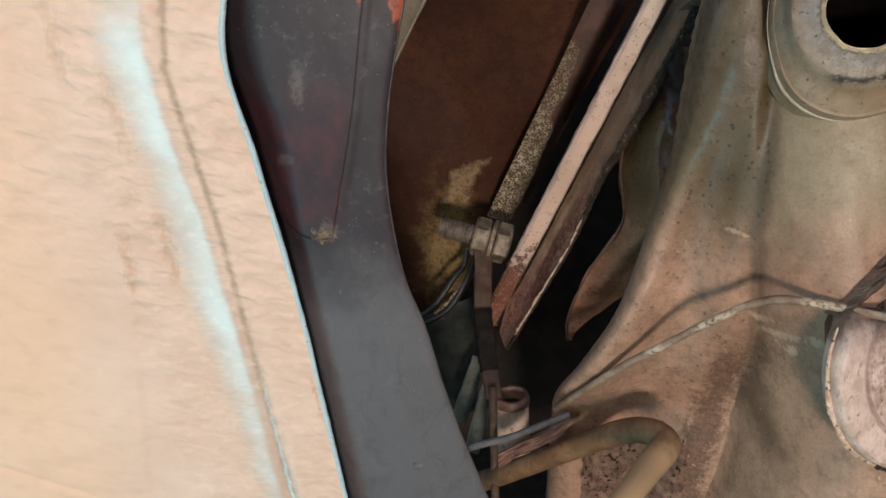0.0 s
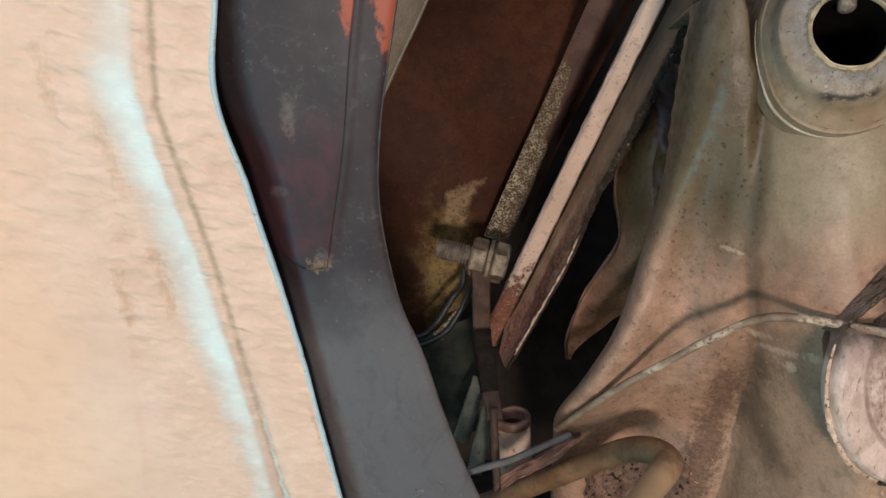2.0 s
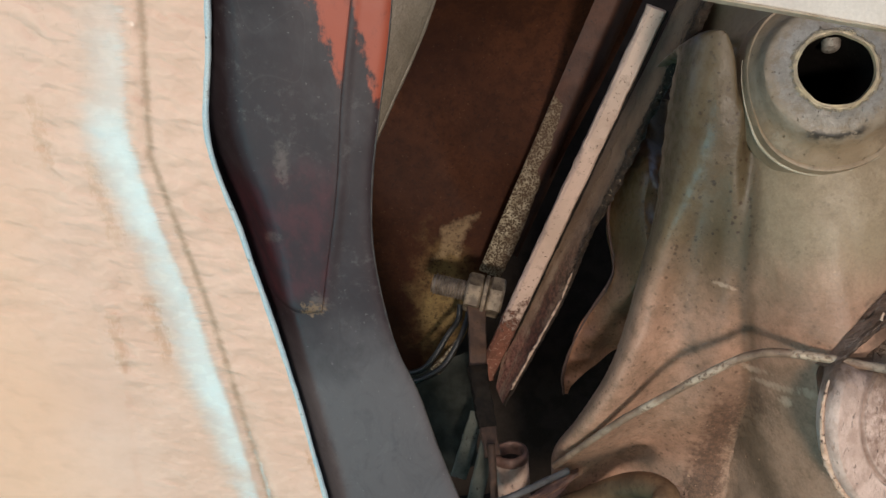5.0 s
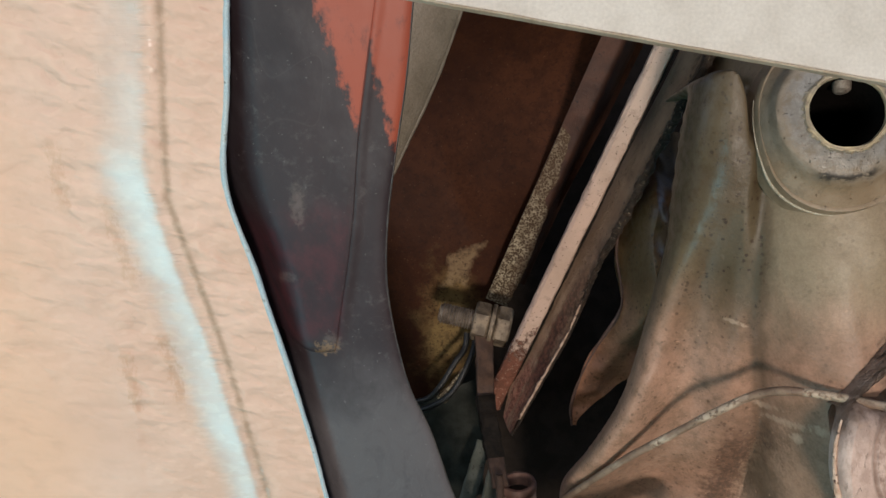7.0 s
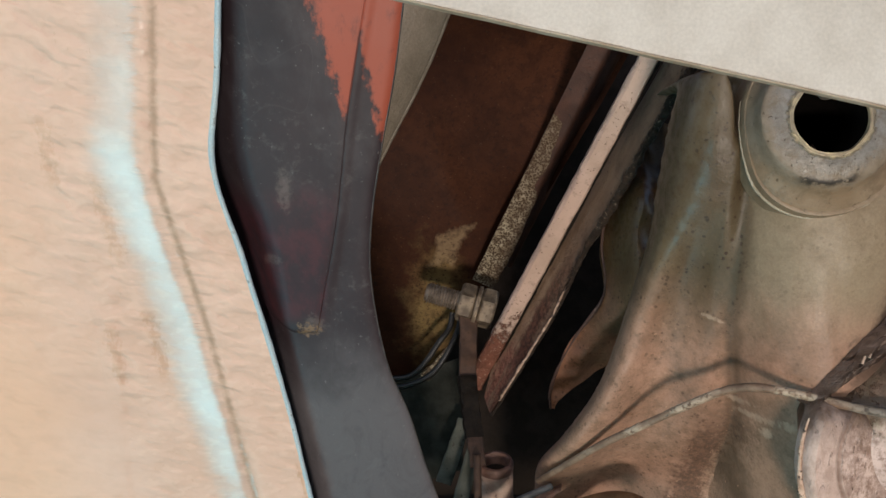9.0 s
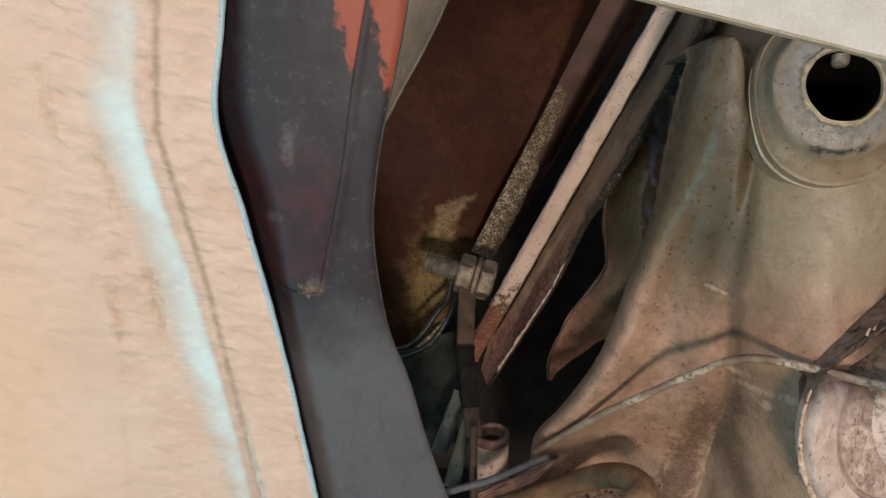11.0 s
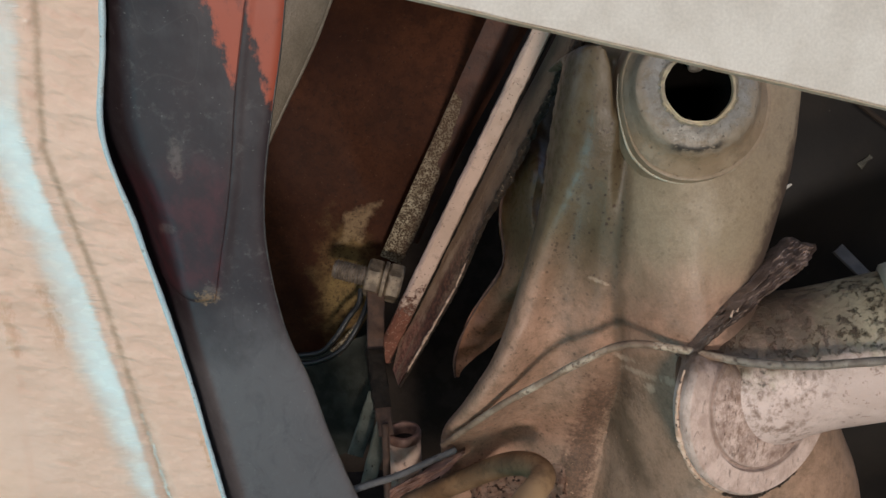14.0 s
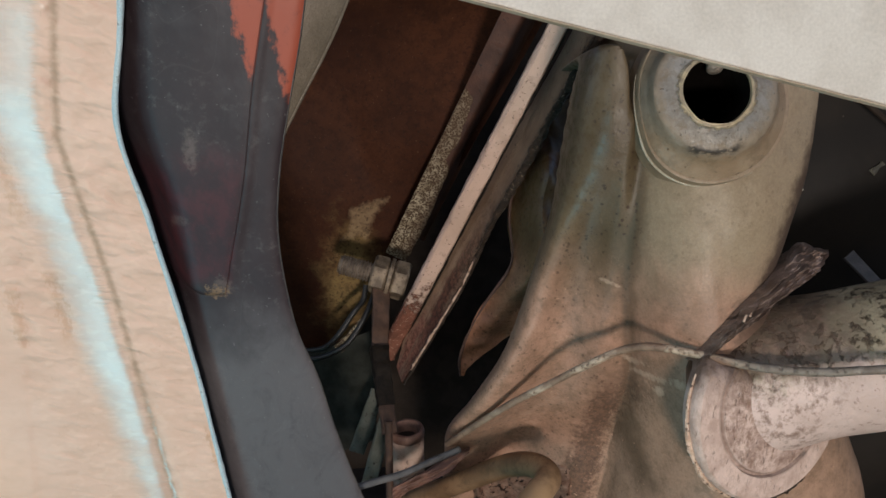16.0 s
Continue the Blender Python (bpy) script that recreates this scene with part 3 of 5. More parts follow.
SPECKLE = spangle()
BROWN_END = worn("red_brown_paint", (0.052, 0.020, 0.011), (0.085, 0.033, 0.018), 0.008, 0.6, spot=(0.02, 0.010, 0.007), spot_size=0.002)
RUST = worn("brown_rust", (0.060, 0.032, 0.020), (0.105, 0.056, 0.034), 0.005, 0.7, spot=(0.05, 0.025, 0.015), spot_size=0.002)
PINK_ROD = rusting("pink_cream_paint", (0.61, 0.440, 0.350), (0.52, 0.375, 0.292), 0.394, 0.034, (0.22, 0.088, 0.056))
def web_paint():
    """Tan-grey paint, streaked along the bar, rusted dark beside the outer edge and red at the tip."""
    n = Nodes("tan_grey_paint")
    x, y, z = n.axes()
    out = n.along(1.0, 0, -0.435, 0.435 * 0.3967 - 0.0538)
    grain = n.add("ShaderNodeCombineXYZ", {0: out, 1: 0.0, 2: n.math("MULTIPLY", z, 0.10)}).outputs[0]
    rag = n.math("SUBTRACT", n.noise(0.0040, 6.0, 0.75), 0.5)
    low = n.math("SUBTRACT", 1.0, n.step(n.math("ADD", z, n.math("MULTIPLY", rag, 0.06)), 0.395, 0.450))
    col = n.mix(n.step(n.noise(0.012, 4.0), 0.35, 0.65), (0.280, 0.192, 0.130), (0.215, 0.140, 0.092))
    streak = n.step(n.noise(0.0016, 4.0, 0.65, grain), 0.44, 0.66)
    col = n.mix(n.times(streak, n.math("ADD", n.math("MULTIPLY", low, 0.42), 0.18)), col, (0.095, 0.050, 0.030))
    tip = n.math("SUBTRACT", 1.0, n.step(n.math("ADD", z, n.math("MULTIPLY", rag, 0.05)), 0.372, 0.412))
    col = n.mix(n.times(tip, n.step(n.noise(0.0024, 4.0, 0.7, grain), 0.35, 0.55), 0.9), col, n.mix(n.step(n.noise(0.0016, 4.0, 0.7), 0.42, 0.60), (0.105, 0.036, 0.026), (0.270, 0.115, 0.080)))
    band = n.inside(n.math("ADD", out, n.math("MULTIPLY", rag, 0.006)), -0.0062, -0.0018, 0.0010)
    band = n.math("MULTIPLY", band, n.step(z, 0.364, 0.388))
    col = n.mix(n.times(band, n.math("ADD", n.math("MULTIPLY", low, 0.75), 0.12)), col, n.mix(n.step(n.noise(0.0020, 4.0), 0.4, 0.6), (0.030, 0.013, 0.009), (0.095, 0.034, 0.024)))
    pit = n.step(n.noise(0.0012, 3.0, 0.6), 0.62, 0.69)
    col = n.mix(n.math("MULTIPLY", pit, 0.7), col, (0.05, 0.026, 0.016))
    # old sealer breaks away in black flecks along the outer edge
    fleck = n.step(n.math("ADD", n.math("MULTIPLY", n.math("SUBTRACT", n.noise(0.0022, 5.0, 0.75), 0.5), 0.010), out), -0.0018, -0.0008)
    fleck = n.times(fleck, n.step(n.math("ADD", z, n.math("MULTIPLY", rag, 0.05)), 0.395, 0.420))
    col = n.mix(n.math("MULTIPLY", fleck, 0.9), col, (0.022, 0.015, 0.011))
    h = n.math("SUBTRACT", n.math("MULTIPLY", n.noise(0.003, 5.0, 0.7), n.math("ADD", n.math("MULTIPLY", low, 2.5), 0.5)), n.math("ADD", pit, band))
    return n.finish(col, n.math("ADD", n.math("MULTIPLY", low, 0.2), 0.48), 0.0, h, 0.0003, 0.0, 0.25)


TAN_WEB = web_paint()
FLANGE_PAINT = bracket_paint("pinkish_brown_paint", 1.18, -0.006, 0.25, (1.0, 0.86, 0.76))
FLAKE = worn("flaking_tan_paint", (0.62, 0.45, 0.34), (0.44, 0.29, 0.20), 0.003, 0.6, spot=(0.06, 0.03, 0.02), spot_size=0.0016, spot_cut=(0.55, 0.65))
CRUST = worn("black_crust", (0.03, 0.022, 0.016), (0.06, 0.04, 0.028), 0.003, 0.35, spot=(0.4, 0.3, 0.2), spot_size=0.0012, spot_cut=(0.63, 0.69), depth=0.0006, spec=0.25)


def flange_paint():
    """Chalky pink paint, scraped and dirty inside the ring."""
    n = Nodes("chalky_pink_paint")
    x, y, z = n.axes()
    col = n.mix(n.step(n.noise(0.008, 5.0), 0.35, 0.65), (0.62, 0.470, 0.400), (0.48, 0.350, 0.290))
    ex, ez = n.math("MULTIPLY", n.math("ADD", x, -0.1504), 1.06), n.math("ADD", z, -0.3647)
    r = n.math("SQRT", n.math("ADD", n.math("MULTIPLY", ex, ex), n.math("MULTIPLY", ez, ez)))
    inner = n.math("SUBTRACT", 1.0, n.step(r, 0.0225, 0.0238))
    high = n.step(n.math("ADD", z, n.math("MULTIPLY", n.noise(0.01), 0.02)), 0.374, 0.394)
    much = n.math("MAXIMUM", n.math("ADD", n.math("MULTIPLY", inner, 0.65), 0.35), high)
    blot = n.step(n.noise(0.0036, 6.0, 0.78, n.stretch((1.0, 1.0, 0.7))), 0.44, 0.62)
    col = n.mix(n.math("MULTIPLY", n.math("MULTIPLY", blot, much), 0.9), col, (0.220, 0.135, 0.095))
    col = n.mix(n.math("MULTIPLY", inner, n.math("MULTIPLY", n.step(n.noise(0.0045, 6.0, 0.78), 0.42, 0.60), 0.62)), col, (0.22, 0.140, 0.110))
    groove = n.math("SUBTRACT", 1.0, n.step(n.math("ABSOLUTE", n.math("ADD", r, -0.0245)), 0.0004, 0.0016))
    col = n.mix(n.math("MULTIPLY", groove, n.math("MULTIPLY", n.noise(0.003, 4.0), 0.9)), col, (0.10, 0.065, 0.05))
    col = n.mix(n.math("MULTIPLY", high, 0.95), col, n.mix(n.step(n.noise(0.003, 5.0, 0.7), 0.4, 0.6), (0.055, 0.034, 0.023), (0.120, 0.078, 0.052)))
    scrape = n.step(n.noise(0.0016, 4.0, 0.7, n.stretch((1.6, 1.0, 0.5))), 0.60, 0.68)
    col = n.mix(n.math("MULTIPLY", n.math("MULTIPLY", scrape, much), 0.55), col, (0.085, 0.052, 0.040))
    h = n.math("SUBTRACT", n.noise(0.003, 5.0, 0.7), n.math("MULTIPLY", scrape, 0.6))
    return n.finish(col, 0.55, 0.0, h, 0.0004, 0.0, 0.35)


FLANGE = flange_paint()
MOSSY = mossy()
def sealant_skin():
    """Brown sealant drawn out in streaks; lit pinkish ridges and shaded folds are colour."""
    n = Nodes("brown_sealant")
    pull = n.add("ShaderNodeCombineXYZ", {0: n.along(0.14, 0.04, 0.08, 0.0), 1: 0.0, 2: n.along(-0.52, 0.0, 0.85, 0.0)}).outputs[0]
    col = n.mix(n.step(n.noise(0.0060, 5.0, 0.7), 0.35, 0.65), (0.120, 0.078, 0.058), (0.210, 0.145, 0.112))
    streak = n.noise(0.0019, 4.0, 0.65, pull)
    col = n.mix(n.math("MULTIPLY", n.step(streak, 0.52, 0.68), 0.75), col, (0.420, 0.310, 0.260))
    col = n.mix(n.math("MULTIPLY", n.math("SUBTRACT", 1.0, n.step(streak, 0.30, 0.44)), 0.85), col, (0.036, 0.023, 0.016))
    col = n.mix(n.math("MULTIPLY", n.step(n.noise(0.0018, 5.0, 0.75), 0.56, 0.66), 0.6), col, (0.060, 0.038, 0.027))
    return n.finish(col, 0.40, 0.0, n.math("ADD", n.math("MULTIPLY", streak, 2.0), n.noise(0.0012, 4.0)), 0.0005, 0.35, 0.4)


SEALANT = sealant_skin()
def flaked_wire():
    """Grey-brown sheath with peeling cream paint."""
    n = Nodes("grey_wire_sheath")
    col = n.mix(n.step(n.noise(0.006, 4.0), 0.35, 0.65), (0.150, 0.094, 0.062), (0.240, 0.160, 0.108))
    coat = n.times(n.step(n.axes()[2], 0.346, 0.362), n.step(n.noise(0.016, 2.0, 0.5), 0.44, 0.54), n.step(n.noise(0.0024, 5.0, 0.75), 0.36, 0.50))
    col = n.mix(n.math("MULTIPLY", coat, 0.92), col, n.mix(n.noise(0.004, 3.0), (0.33, 0.245, 0.170), (0.52, 0.415, 0.310)))
    bare = n.step(n.math("ADD", n.axes()[0], n.math("MULTIPLY", n.noise(0.008, 4.0), 0.02)), 0.132, 0.148)
    col = n.mix(n.math("MULTIPLY", bare, 0.72), col, n.mix(n.step(n.noise(0.005, 4.0, 0.6), 0.4, 0.6), (0.085, 0.078, 0.068), (0.150, 0.140, 0.125)))
    pit = n.step(n.noise(0.0013, 4.0, 0.7), 0.60, 0.68)
    col = n.mix(n.math("MULTIPLY", pit, 0.7), col, (0.05, 0.038, 0.028))
    return n.finish(col, 0.48, 0.0, n.math("ADD", coat, n.noise(0.0012, 3.0)), 0.00025, 0.0, 0.4)


WIRE = flaked_wire()
BLUE_WIRE = worn("blue_grey_wire", (0.105, 0.110, 0.115), (0.165, 0.165, 0.165), 0.008, 0.35)
def rod_paint():
    """Brown paint, glossy at the near end, where strong light is painted in."""
    n = Nodes("brown_pipe_paint")
    x, y, z = n.axes()
    col = n.mix(n.step(n.noise(0.014, 5.0), 0.35, 0.65), (0.135, 0.074, 0.038), (0.215, 0.122, 0.064))
    grime = n.step(n.noise(0.004, 6.0, 0.75), 0.44, 0.66)
    col = n.mix(n.math("MULTIPLY", grime, 0.55), col, (0.070, 0.040, 0.022))
    # mask of the near end, lightened as if strongly lit
    bare = n.math("SUBTRACT", 1.0, n.step(n.math("ADD", y, n.math("MULTIPLY", n.math("SUBTRACT", n.noise(0.008, 4.0, 0.6), 0.5), 0.02)), 0.288, 0.306))
    col = n.mix(n.math("MULTIPLY", bare, 0.85), col, (0.42, 0.275, 0.150))
    rough = n.math("SUBTRACT", 0.55, n.math("MULTIPLY", bare, 0.27))
    return n.finish(col, rough, 0.0, n.math("ADD", n.noise(0.001, 3.0), n.noise(0.005, 4.0)), 0.0001, bare, 0.18)


PIPE = rod_paint()
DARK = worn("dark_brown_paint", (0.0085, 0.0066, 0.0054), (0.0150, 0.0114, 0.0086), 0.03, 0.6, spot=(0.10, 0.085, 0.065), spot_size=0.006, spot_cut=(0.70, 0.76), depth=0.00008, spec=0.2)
STRIP_GREEN = worn("grey_green_plastic", (0.090, 0.092, 0.070), (0.140, 0.140, 0.110), 0.010, 0.55, spot=(0.03, 0.022, 0.014), spot_size=0.003, spec=0.25)
GREEN = worn("dark_green_plastic", (0.022, 0.022, 0.017), (0.042, 0.042, 0.033), 0.01, 0.7, spec=0.12)
BOSS_AT = (0.1193, 0.2335, 0.4680)


def boss_metal():
    """Cream paint worn to bare grey metal round the hole, with a crust of tan primer at its rim."""
    n = Nodes("worn_boss_paint")
    x, y, z = n.axes()
    ex, ez = n.math("ADD", x, -BOSS_AT[0]), n.math("ADD", z, -BOSS_AT[2])
    r = n.math("SQRT", n.math("ADD", n.math("MULTIPLY", ex, ex), n.math("MULTIPLY", ez, ez)))
    rag = n.math("SUBTRACT", n.noise(0.0055, 6.0, 0.7), 0.5)
    fine = n.math("SUBTRACT", n.noise(0.0016, 5.0, 0.7), 0.5)
    col = n.mix(n.step(n.noise(0.010, 4.0), 0.35, 0.65), (0.240, 0.168, 0.104), (0.280, 0.206, 0.134))
    col = n.mix(n.math("MULTIPLY", n.step(n.noise(0.006, 6.0, 0.75), 0.48, 0.70), 0.40), col, (0.125, 0.085, 0.055))
    # a thin film of paint left on the slope, then bare metal
    film_shade = n.math("SUBTRACT", 1.0, n.step(n.math("ADD", r, n.math("MULTIPLY", rag, 0.006)), 0.0200, 0.0222))
    col = n.mix(n.math("MULTIPLY", film_shade, 0.55), col, n.mix(n.step(n.noise(0.005, 5.0, 0.7), 0.4, 0.6), (0.190, 0.160, 0.120), (0.255, 0.216, 0.168)))
    bare = n.math("SUBTRACT", 1.0, n.step(n.math("ADD", r, n.math("MULTIPLY", n.math("ADD", rag, fine), 0.008)), 0.0152, 0.0188))
    metal = n.mix(n.step(n.noise(0.0030, 6.0, 0.75), 0.36, 0.66), (0.190, 0.172, 0.146), (0.290, 0.268, 0.236))
    col = n.mix(n.math("MULTIPLY", bare, 0.85), col, metal)
    left_on = n.step(n.noise(0.0048, 6.0, 0.75), 0.48, 0.70)
    col = n.mix(n.math("MULTIPLY", left_on, 0.72), col, (0.165, 0.118, 0.072))
    crust = n.math("SUBTRACT", 1.0, n.step(n.math("ADD", r, n.math("MULTIPLY", fine, 0.0040)), 0.0116, 0.0128))
    col = n.mix(n.math("MULTIPLY", crust, 0.9), col, n.mix(n.step(n.noise(0.0024, 4.0), 0.4, 0.6), (0.46, 0.36, 0.215), (0.33, 0.26, 0.17)))
    pit = n.step(n.noise(0.0014, 4.0, 0.65), 0.63, 0.70)
    col = n.mix(n.math("MULTIPLY", pit, 0.6), col, (0.075, 0.052, 0.035))
    # black scuffs below the hole
    low = n.times(n.inside(n.math("ADD", r, n.math("MULTIPLY", rag, 0.004)), 0.0184, 0.0202, 0.0008), n.math("SUBTRACT", 1.0, n.step(n.math("ABSOLUTE", n.math("ADD", ex, 0.0005)), 0.0060, 0.0100)), n.step(ez, 0.0, -0.004))
    low = n.times(low, n.step(n.noise(0.0026, 5.0, 0.75, n.stretch((0.6, 1.0, 1.6))), 0.41, 0.50))
    col = n.mix(n.math("MULTIPLY", low, 0.92), col, (0.018, 0.014, 0.011))
    h = n.math("SUBTRACT", n.math("ADD", n.noise(0.003, 5.0, 0.7), n.math("MULTIPLY", crust, 1.5)), n.math("ADD", pit, n.math("MULTIPLY", bare, 0.25)))
    rough = n.math("SUBTRACT", 0.46, n.math("MULTIPLY", bare, 0.08))
    return n.finish(col, rough, n.math("MULTIPLY", bare, 0.20), h, 0.00026, 0.0, 0.45)


RING = boss_metal()
CREASE_GLINT = worn("cream_crease_glint", (0.42, 0.37, 0.28), (0.31, 0.26, 0.185), 0.006, 0.24)
COLLAR = worn("greenish_white_plastic", (0.50, 0.46, 0.38), (0.40, 0.37, 0.30), 0.012, 0.4, spot=(0.18, 0.16, 0.10), spot_size=0.004)
RIM_LIGHT = worn("pale_blue_rim_light", (0.34, 0.45, 0.50), (0.42, 0.50, 0.52), 0.006, 0.5, spot=(0.20, 0.22, 0.22), spot_size=0.003, depth=0.00005)
CABLE = worn("black_cable_rubber", (0.014, 0.013, 0.012), (0.022, 0.020, 0.018), 0.008, 0.36, spec=0.5)
CURL_EDGE = worn("pink_brown_edge", (0.11, 0.062, 0.045), (0.07, 0.038, 0.028), 0.006, 0.55, spot=(0.20, 0.12, 0.09), spot_size=0.003)
BACK_LIP = worn("brown_scuffed_paint", (0.30, 0.20, 0.14), (0.40, 0.31, 0.24), 0.006, 0.6, spot=(0.12, 0.08, 0.055), spot_size=0.003)
SLEEVE = worn("pale_pink_primer", (0.52, 0.37, 0.285), (0.40, 0.27, 0.205), 0.006, 0.5, spot=(0.12, 0.07, 0.05), spot_size=0.003)
SCALE = worn("rust_scale", (0.265, 0.160, 0.116), (0.165, 0.095, 0.067), 0.005, 0.7, spot=(0.022, 0.011, 0.007), spot_size=0.0022, spot_cut=(0.55, 0.64), depth=0.0006, spec=0.2)
FLAP = worn("pinkish_brown_metal", (0.25, 0.130, 0.092), (0.13, 0.066, 0.046), 0.006, 0.5)
EDGE = worn("dark_grey_metal", (0.050, 0.044, 0.043), (0.085, 0.074, 0.068), 0.006, 0.45, 0.2)
RAIL = worn("tan_cream_paint", (0.19, 0.157, 0.117), (0.145, 0.12, 0.087), 0.012, 0.5)
OLIVE_SMEAR = worn("dull_olive_paint", (0.075, 0.068, 0.045), (0.040, 0.034, 0.022), 0.004, 0.6)
RAIL_EDGE = worn("tan_edge_strip", (0.30, 0.23, 0.16), (0.40, 0.33, 0.25), 0.01, 0.6)
GRIME_SHADE = worn("oily_dirt_and_shade", (0.008, 0.006, 0.0045), (0.018, 0.013, 0.009), 0.003, 0.55, spec=0.15)
PITCH = worn("pitch_black", (0.007, 0.006, 0.005), (0.010, 0.008, 0.007), 0.01, 0.9, spec=0.0)
# near-black; on the deep wall and floor it stands in for shade
BLACK = worn("near_black", (0.030, 0.022, 0.017), (0.042, 0.031, 0.024), 0.01, 0.9, spec=0.08)


# ---- helpers for building ----
import functools


def spline(points, n):
    """n places along a smooth curve through a few control points."""
    p = [Vector(q) for q in points]
    p = [2 * p[0] - p[1]] + p + [2 * p[-1] - p[-2]]
    out = []
    for i in range(n):
        s = i / (n - 1) * (len(p) - 3)
        k = min(int(s), len(p) - 4)
        t = s - k
        a, b, c, d = p[k:k + 4]
        out.append(0.5 * ((2 * b) + (c - a) * t + (2 * a - 5 * b + 4 * c - d) * t * t + (3 * b - a - 3 * c + d) * t ** 3))
    return out


def curve_at(pairs):
    """A smooth function through (argument, value) pairs, arguments falling or rising."""
    xs = sorted(pairs)
    ax, ay = np.array([q[0] for q in xs]), np.array([q[1] for q in xs])
    slopes = np.gradient(ay, ax)

    @functools.lru_cache(maxsize=4096)
    def f(x):
        k = int(np.clip(np.searchsorted(ax, x) - 1, 0, len(ax) - 2))
        h = ax[k + 1] - ax[k]
        t = (x - ax[k]) / h
        if t < 0:
            return float(ay[0] + slopes[0] * (x - ax[0]))
        if t > 1:
            return float(ay[-1] + slopes[-1] * (x - ax[-1]))
        return float((2 * t**3 - 3 * t * t + 1) * ay[k] + (t**3 - 2 * t * t + t) * h * slopes[k] + (3 * t * t - 2 * t**3) * ay[k + 1] + (t**3 - t * t) * h * slopes[k + 1])

    return f


def smooth(t, a, b):
    t = min(max((t - a) / (b - a), 0.0), 1.0)
    return t * t * (3 - 2 * t)


def wob(p, size, amount, seed=0.0):
    return amount * noise.noise(Vector(p) / size + Vector((seed, seed * 1.7, -seed)))


def mesh_object(name, bm, material, shade=True):
    bmesh.ops.recalc_face_normals(bm, faces=bm.faces)
    me = bpy.data.meshes.new(name)
    bm.to_mesh(me)
    bm.free()
    me.materials.append(material)
    if shade:
        me.polygons.foreach_set("use_smooth", [True] * len(me.polygons))
        me.set_sharp_from_angle(angle=radians(42))
    return new(name, me)


def thing(name, base, label, category, group="", kind=""):
    ob = new(name)
    ob.empty_display_size = 0.01
    ob.location = base
    return tagged(ob, label, category, group, kind)


def place_of(ob):
    p = Vector(ob.location)
    while ob.parent:
        ob = ob.parent
        p += Vector(ob.location)
    return p


def part(name, bm, material, parent, label="", shade=True):
    """One mesh under a thing or a part; the bmesh is in the world's metres."""
    bm.transform(Matrix.Translation(-place_of(parent)))
    ob = mesh_object(name, bm, material, shade)
    ob.parent = parent
    return tagged(ob, label)


def grid(f, nu, nv, back=None):
    """A sheet f(u, v), u and v in 0..1; back: how its rear face is offset, which closes it."""
    bm = bmesh.new()
    front = [[bm.verts.new(f(i / nu, j / nv)) for j in range(nv + 1)] for i in range(nu + 1)]
    for i in range(nu):
        for j in range(nv):
            bm.faces.new((front[i][j], front[i + 1][j], front[i + 1][j + 1], front[i][j + 1]))
    if back is not None:
        off = Vector(back)
        rear = [[bm.verts.new(v.co + off) for v in row] for row in front]
        for i in range(nu):
            for j in range(nv):
                bm.faces.new((rear[i][j], rear[i][j + 1], rear[i + 1][j + 1], rear[i + 1][j]))
        for i in range(nu):
            bm.faces.new((front[i][0], rear[i][0], rear[i + 1][0], front[i + 1][0]))
            bm.faces.new((front[i][nv], front[i + 1][nv], rear[i + 1][nv], rear[i][nv]))
        for j in range(nv):
            bm.faces.new((front[0][j], front[0][j + 1], rear[0][j + 1], rear[0][j]))
            bm.faces.new((front[nu][j], rear[nu][j], rear[nu][j + 1], front[nu][j + 1]))
    return bm


def tube(points, radius, n=40, segs=14, flat=1.0, rough=0.0, bm=None):
    """A round or flattened bar along a curve; radius may be a function of 0..1."""
    bm = bm or bmesh.new()
    path = spline(points, n) if len(points) > 2 else [Vector(points[0]).lerp(Vector(points[1]), i / (n - 1)) for i in range(n)]
    side = None
    rings = []
    for i, p in enumerate(path):
        d = (path[min(i + 1, n - 1)] - path[max(i - 1, 0)]).normalized()
        if side is None:
            side = d.orthogonal().normalized()
        side = (side - side.dot(d) * d).normalized()
        other = d.cross(side)
        r = radius(i / (n - 1)) if callable(radius) else radius
        ring = []
        for k in range(segs):
            a = 2 * math.pi * k / segs
            q = p + side * (r * math.cos(a)) + other * (r * flat * math.sin(a))
            if rough:
                q = p + (q - p) * (1 + wob(q, 0.0041, 0.7 * rough) + wob(q, 0.0014, 0.5 * rough, 4))
            ring.append(bm.verts.new(q))
        rings.append(ring)
    for a, b in zip(rings, rings[1:]):
        for k in range(segs):
            bm.faces.new((a[k], a[(k + 1) % segs], b[(k + 1) % segs], b[k]))
    bm.faces.new(rings[0][::-1])
    bm.faces.new(rings[-1])
    return bm


def basis(origin, axis):
    """A pose whose z runs along axis."""
    return Matrix.Translation(origin) @ Vector(axis).to_track_quat("Z", "Y").to_matrix().to_4x4()


def lathe(profile, m, segs=48, cap=True, bm=None):
    """Turns (radius, height) pairs about the z of the pose m."""
    bm = bm or bmesh.new()
    rings = []
    for r, h in profile:
        rings.append([bm.verts.new(m @ Vector((r * math.cos(2 * math.pi * k / segs), r * math.sin(2 * math.pi * k / segs), h))) for k in range(segs)])
    for a, b in zip(rings, rings[1:]):
        for k in range(segs):
            bm.faces.new((a[k], a[(k + 1) % segs], b[(k + 1) % segs], b[k]))
    if cap:
        bm.faces.new(rings[0][::-1])
        bm.faces.new(rings[-1])
    return bm


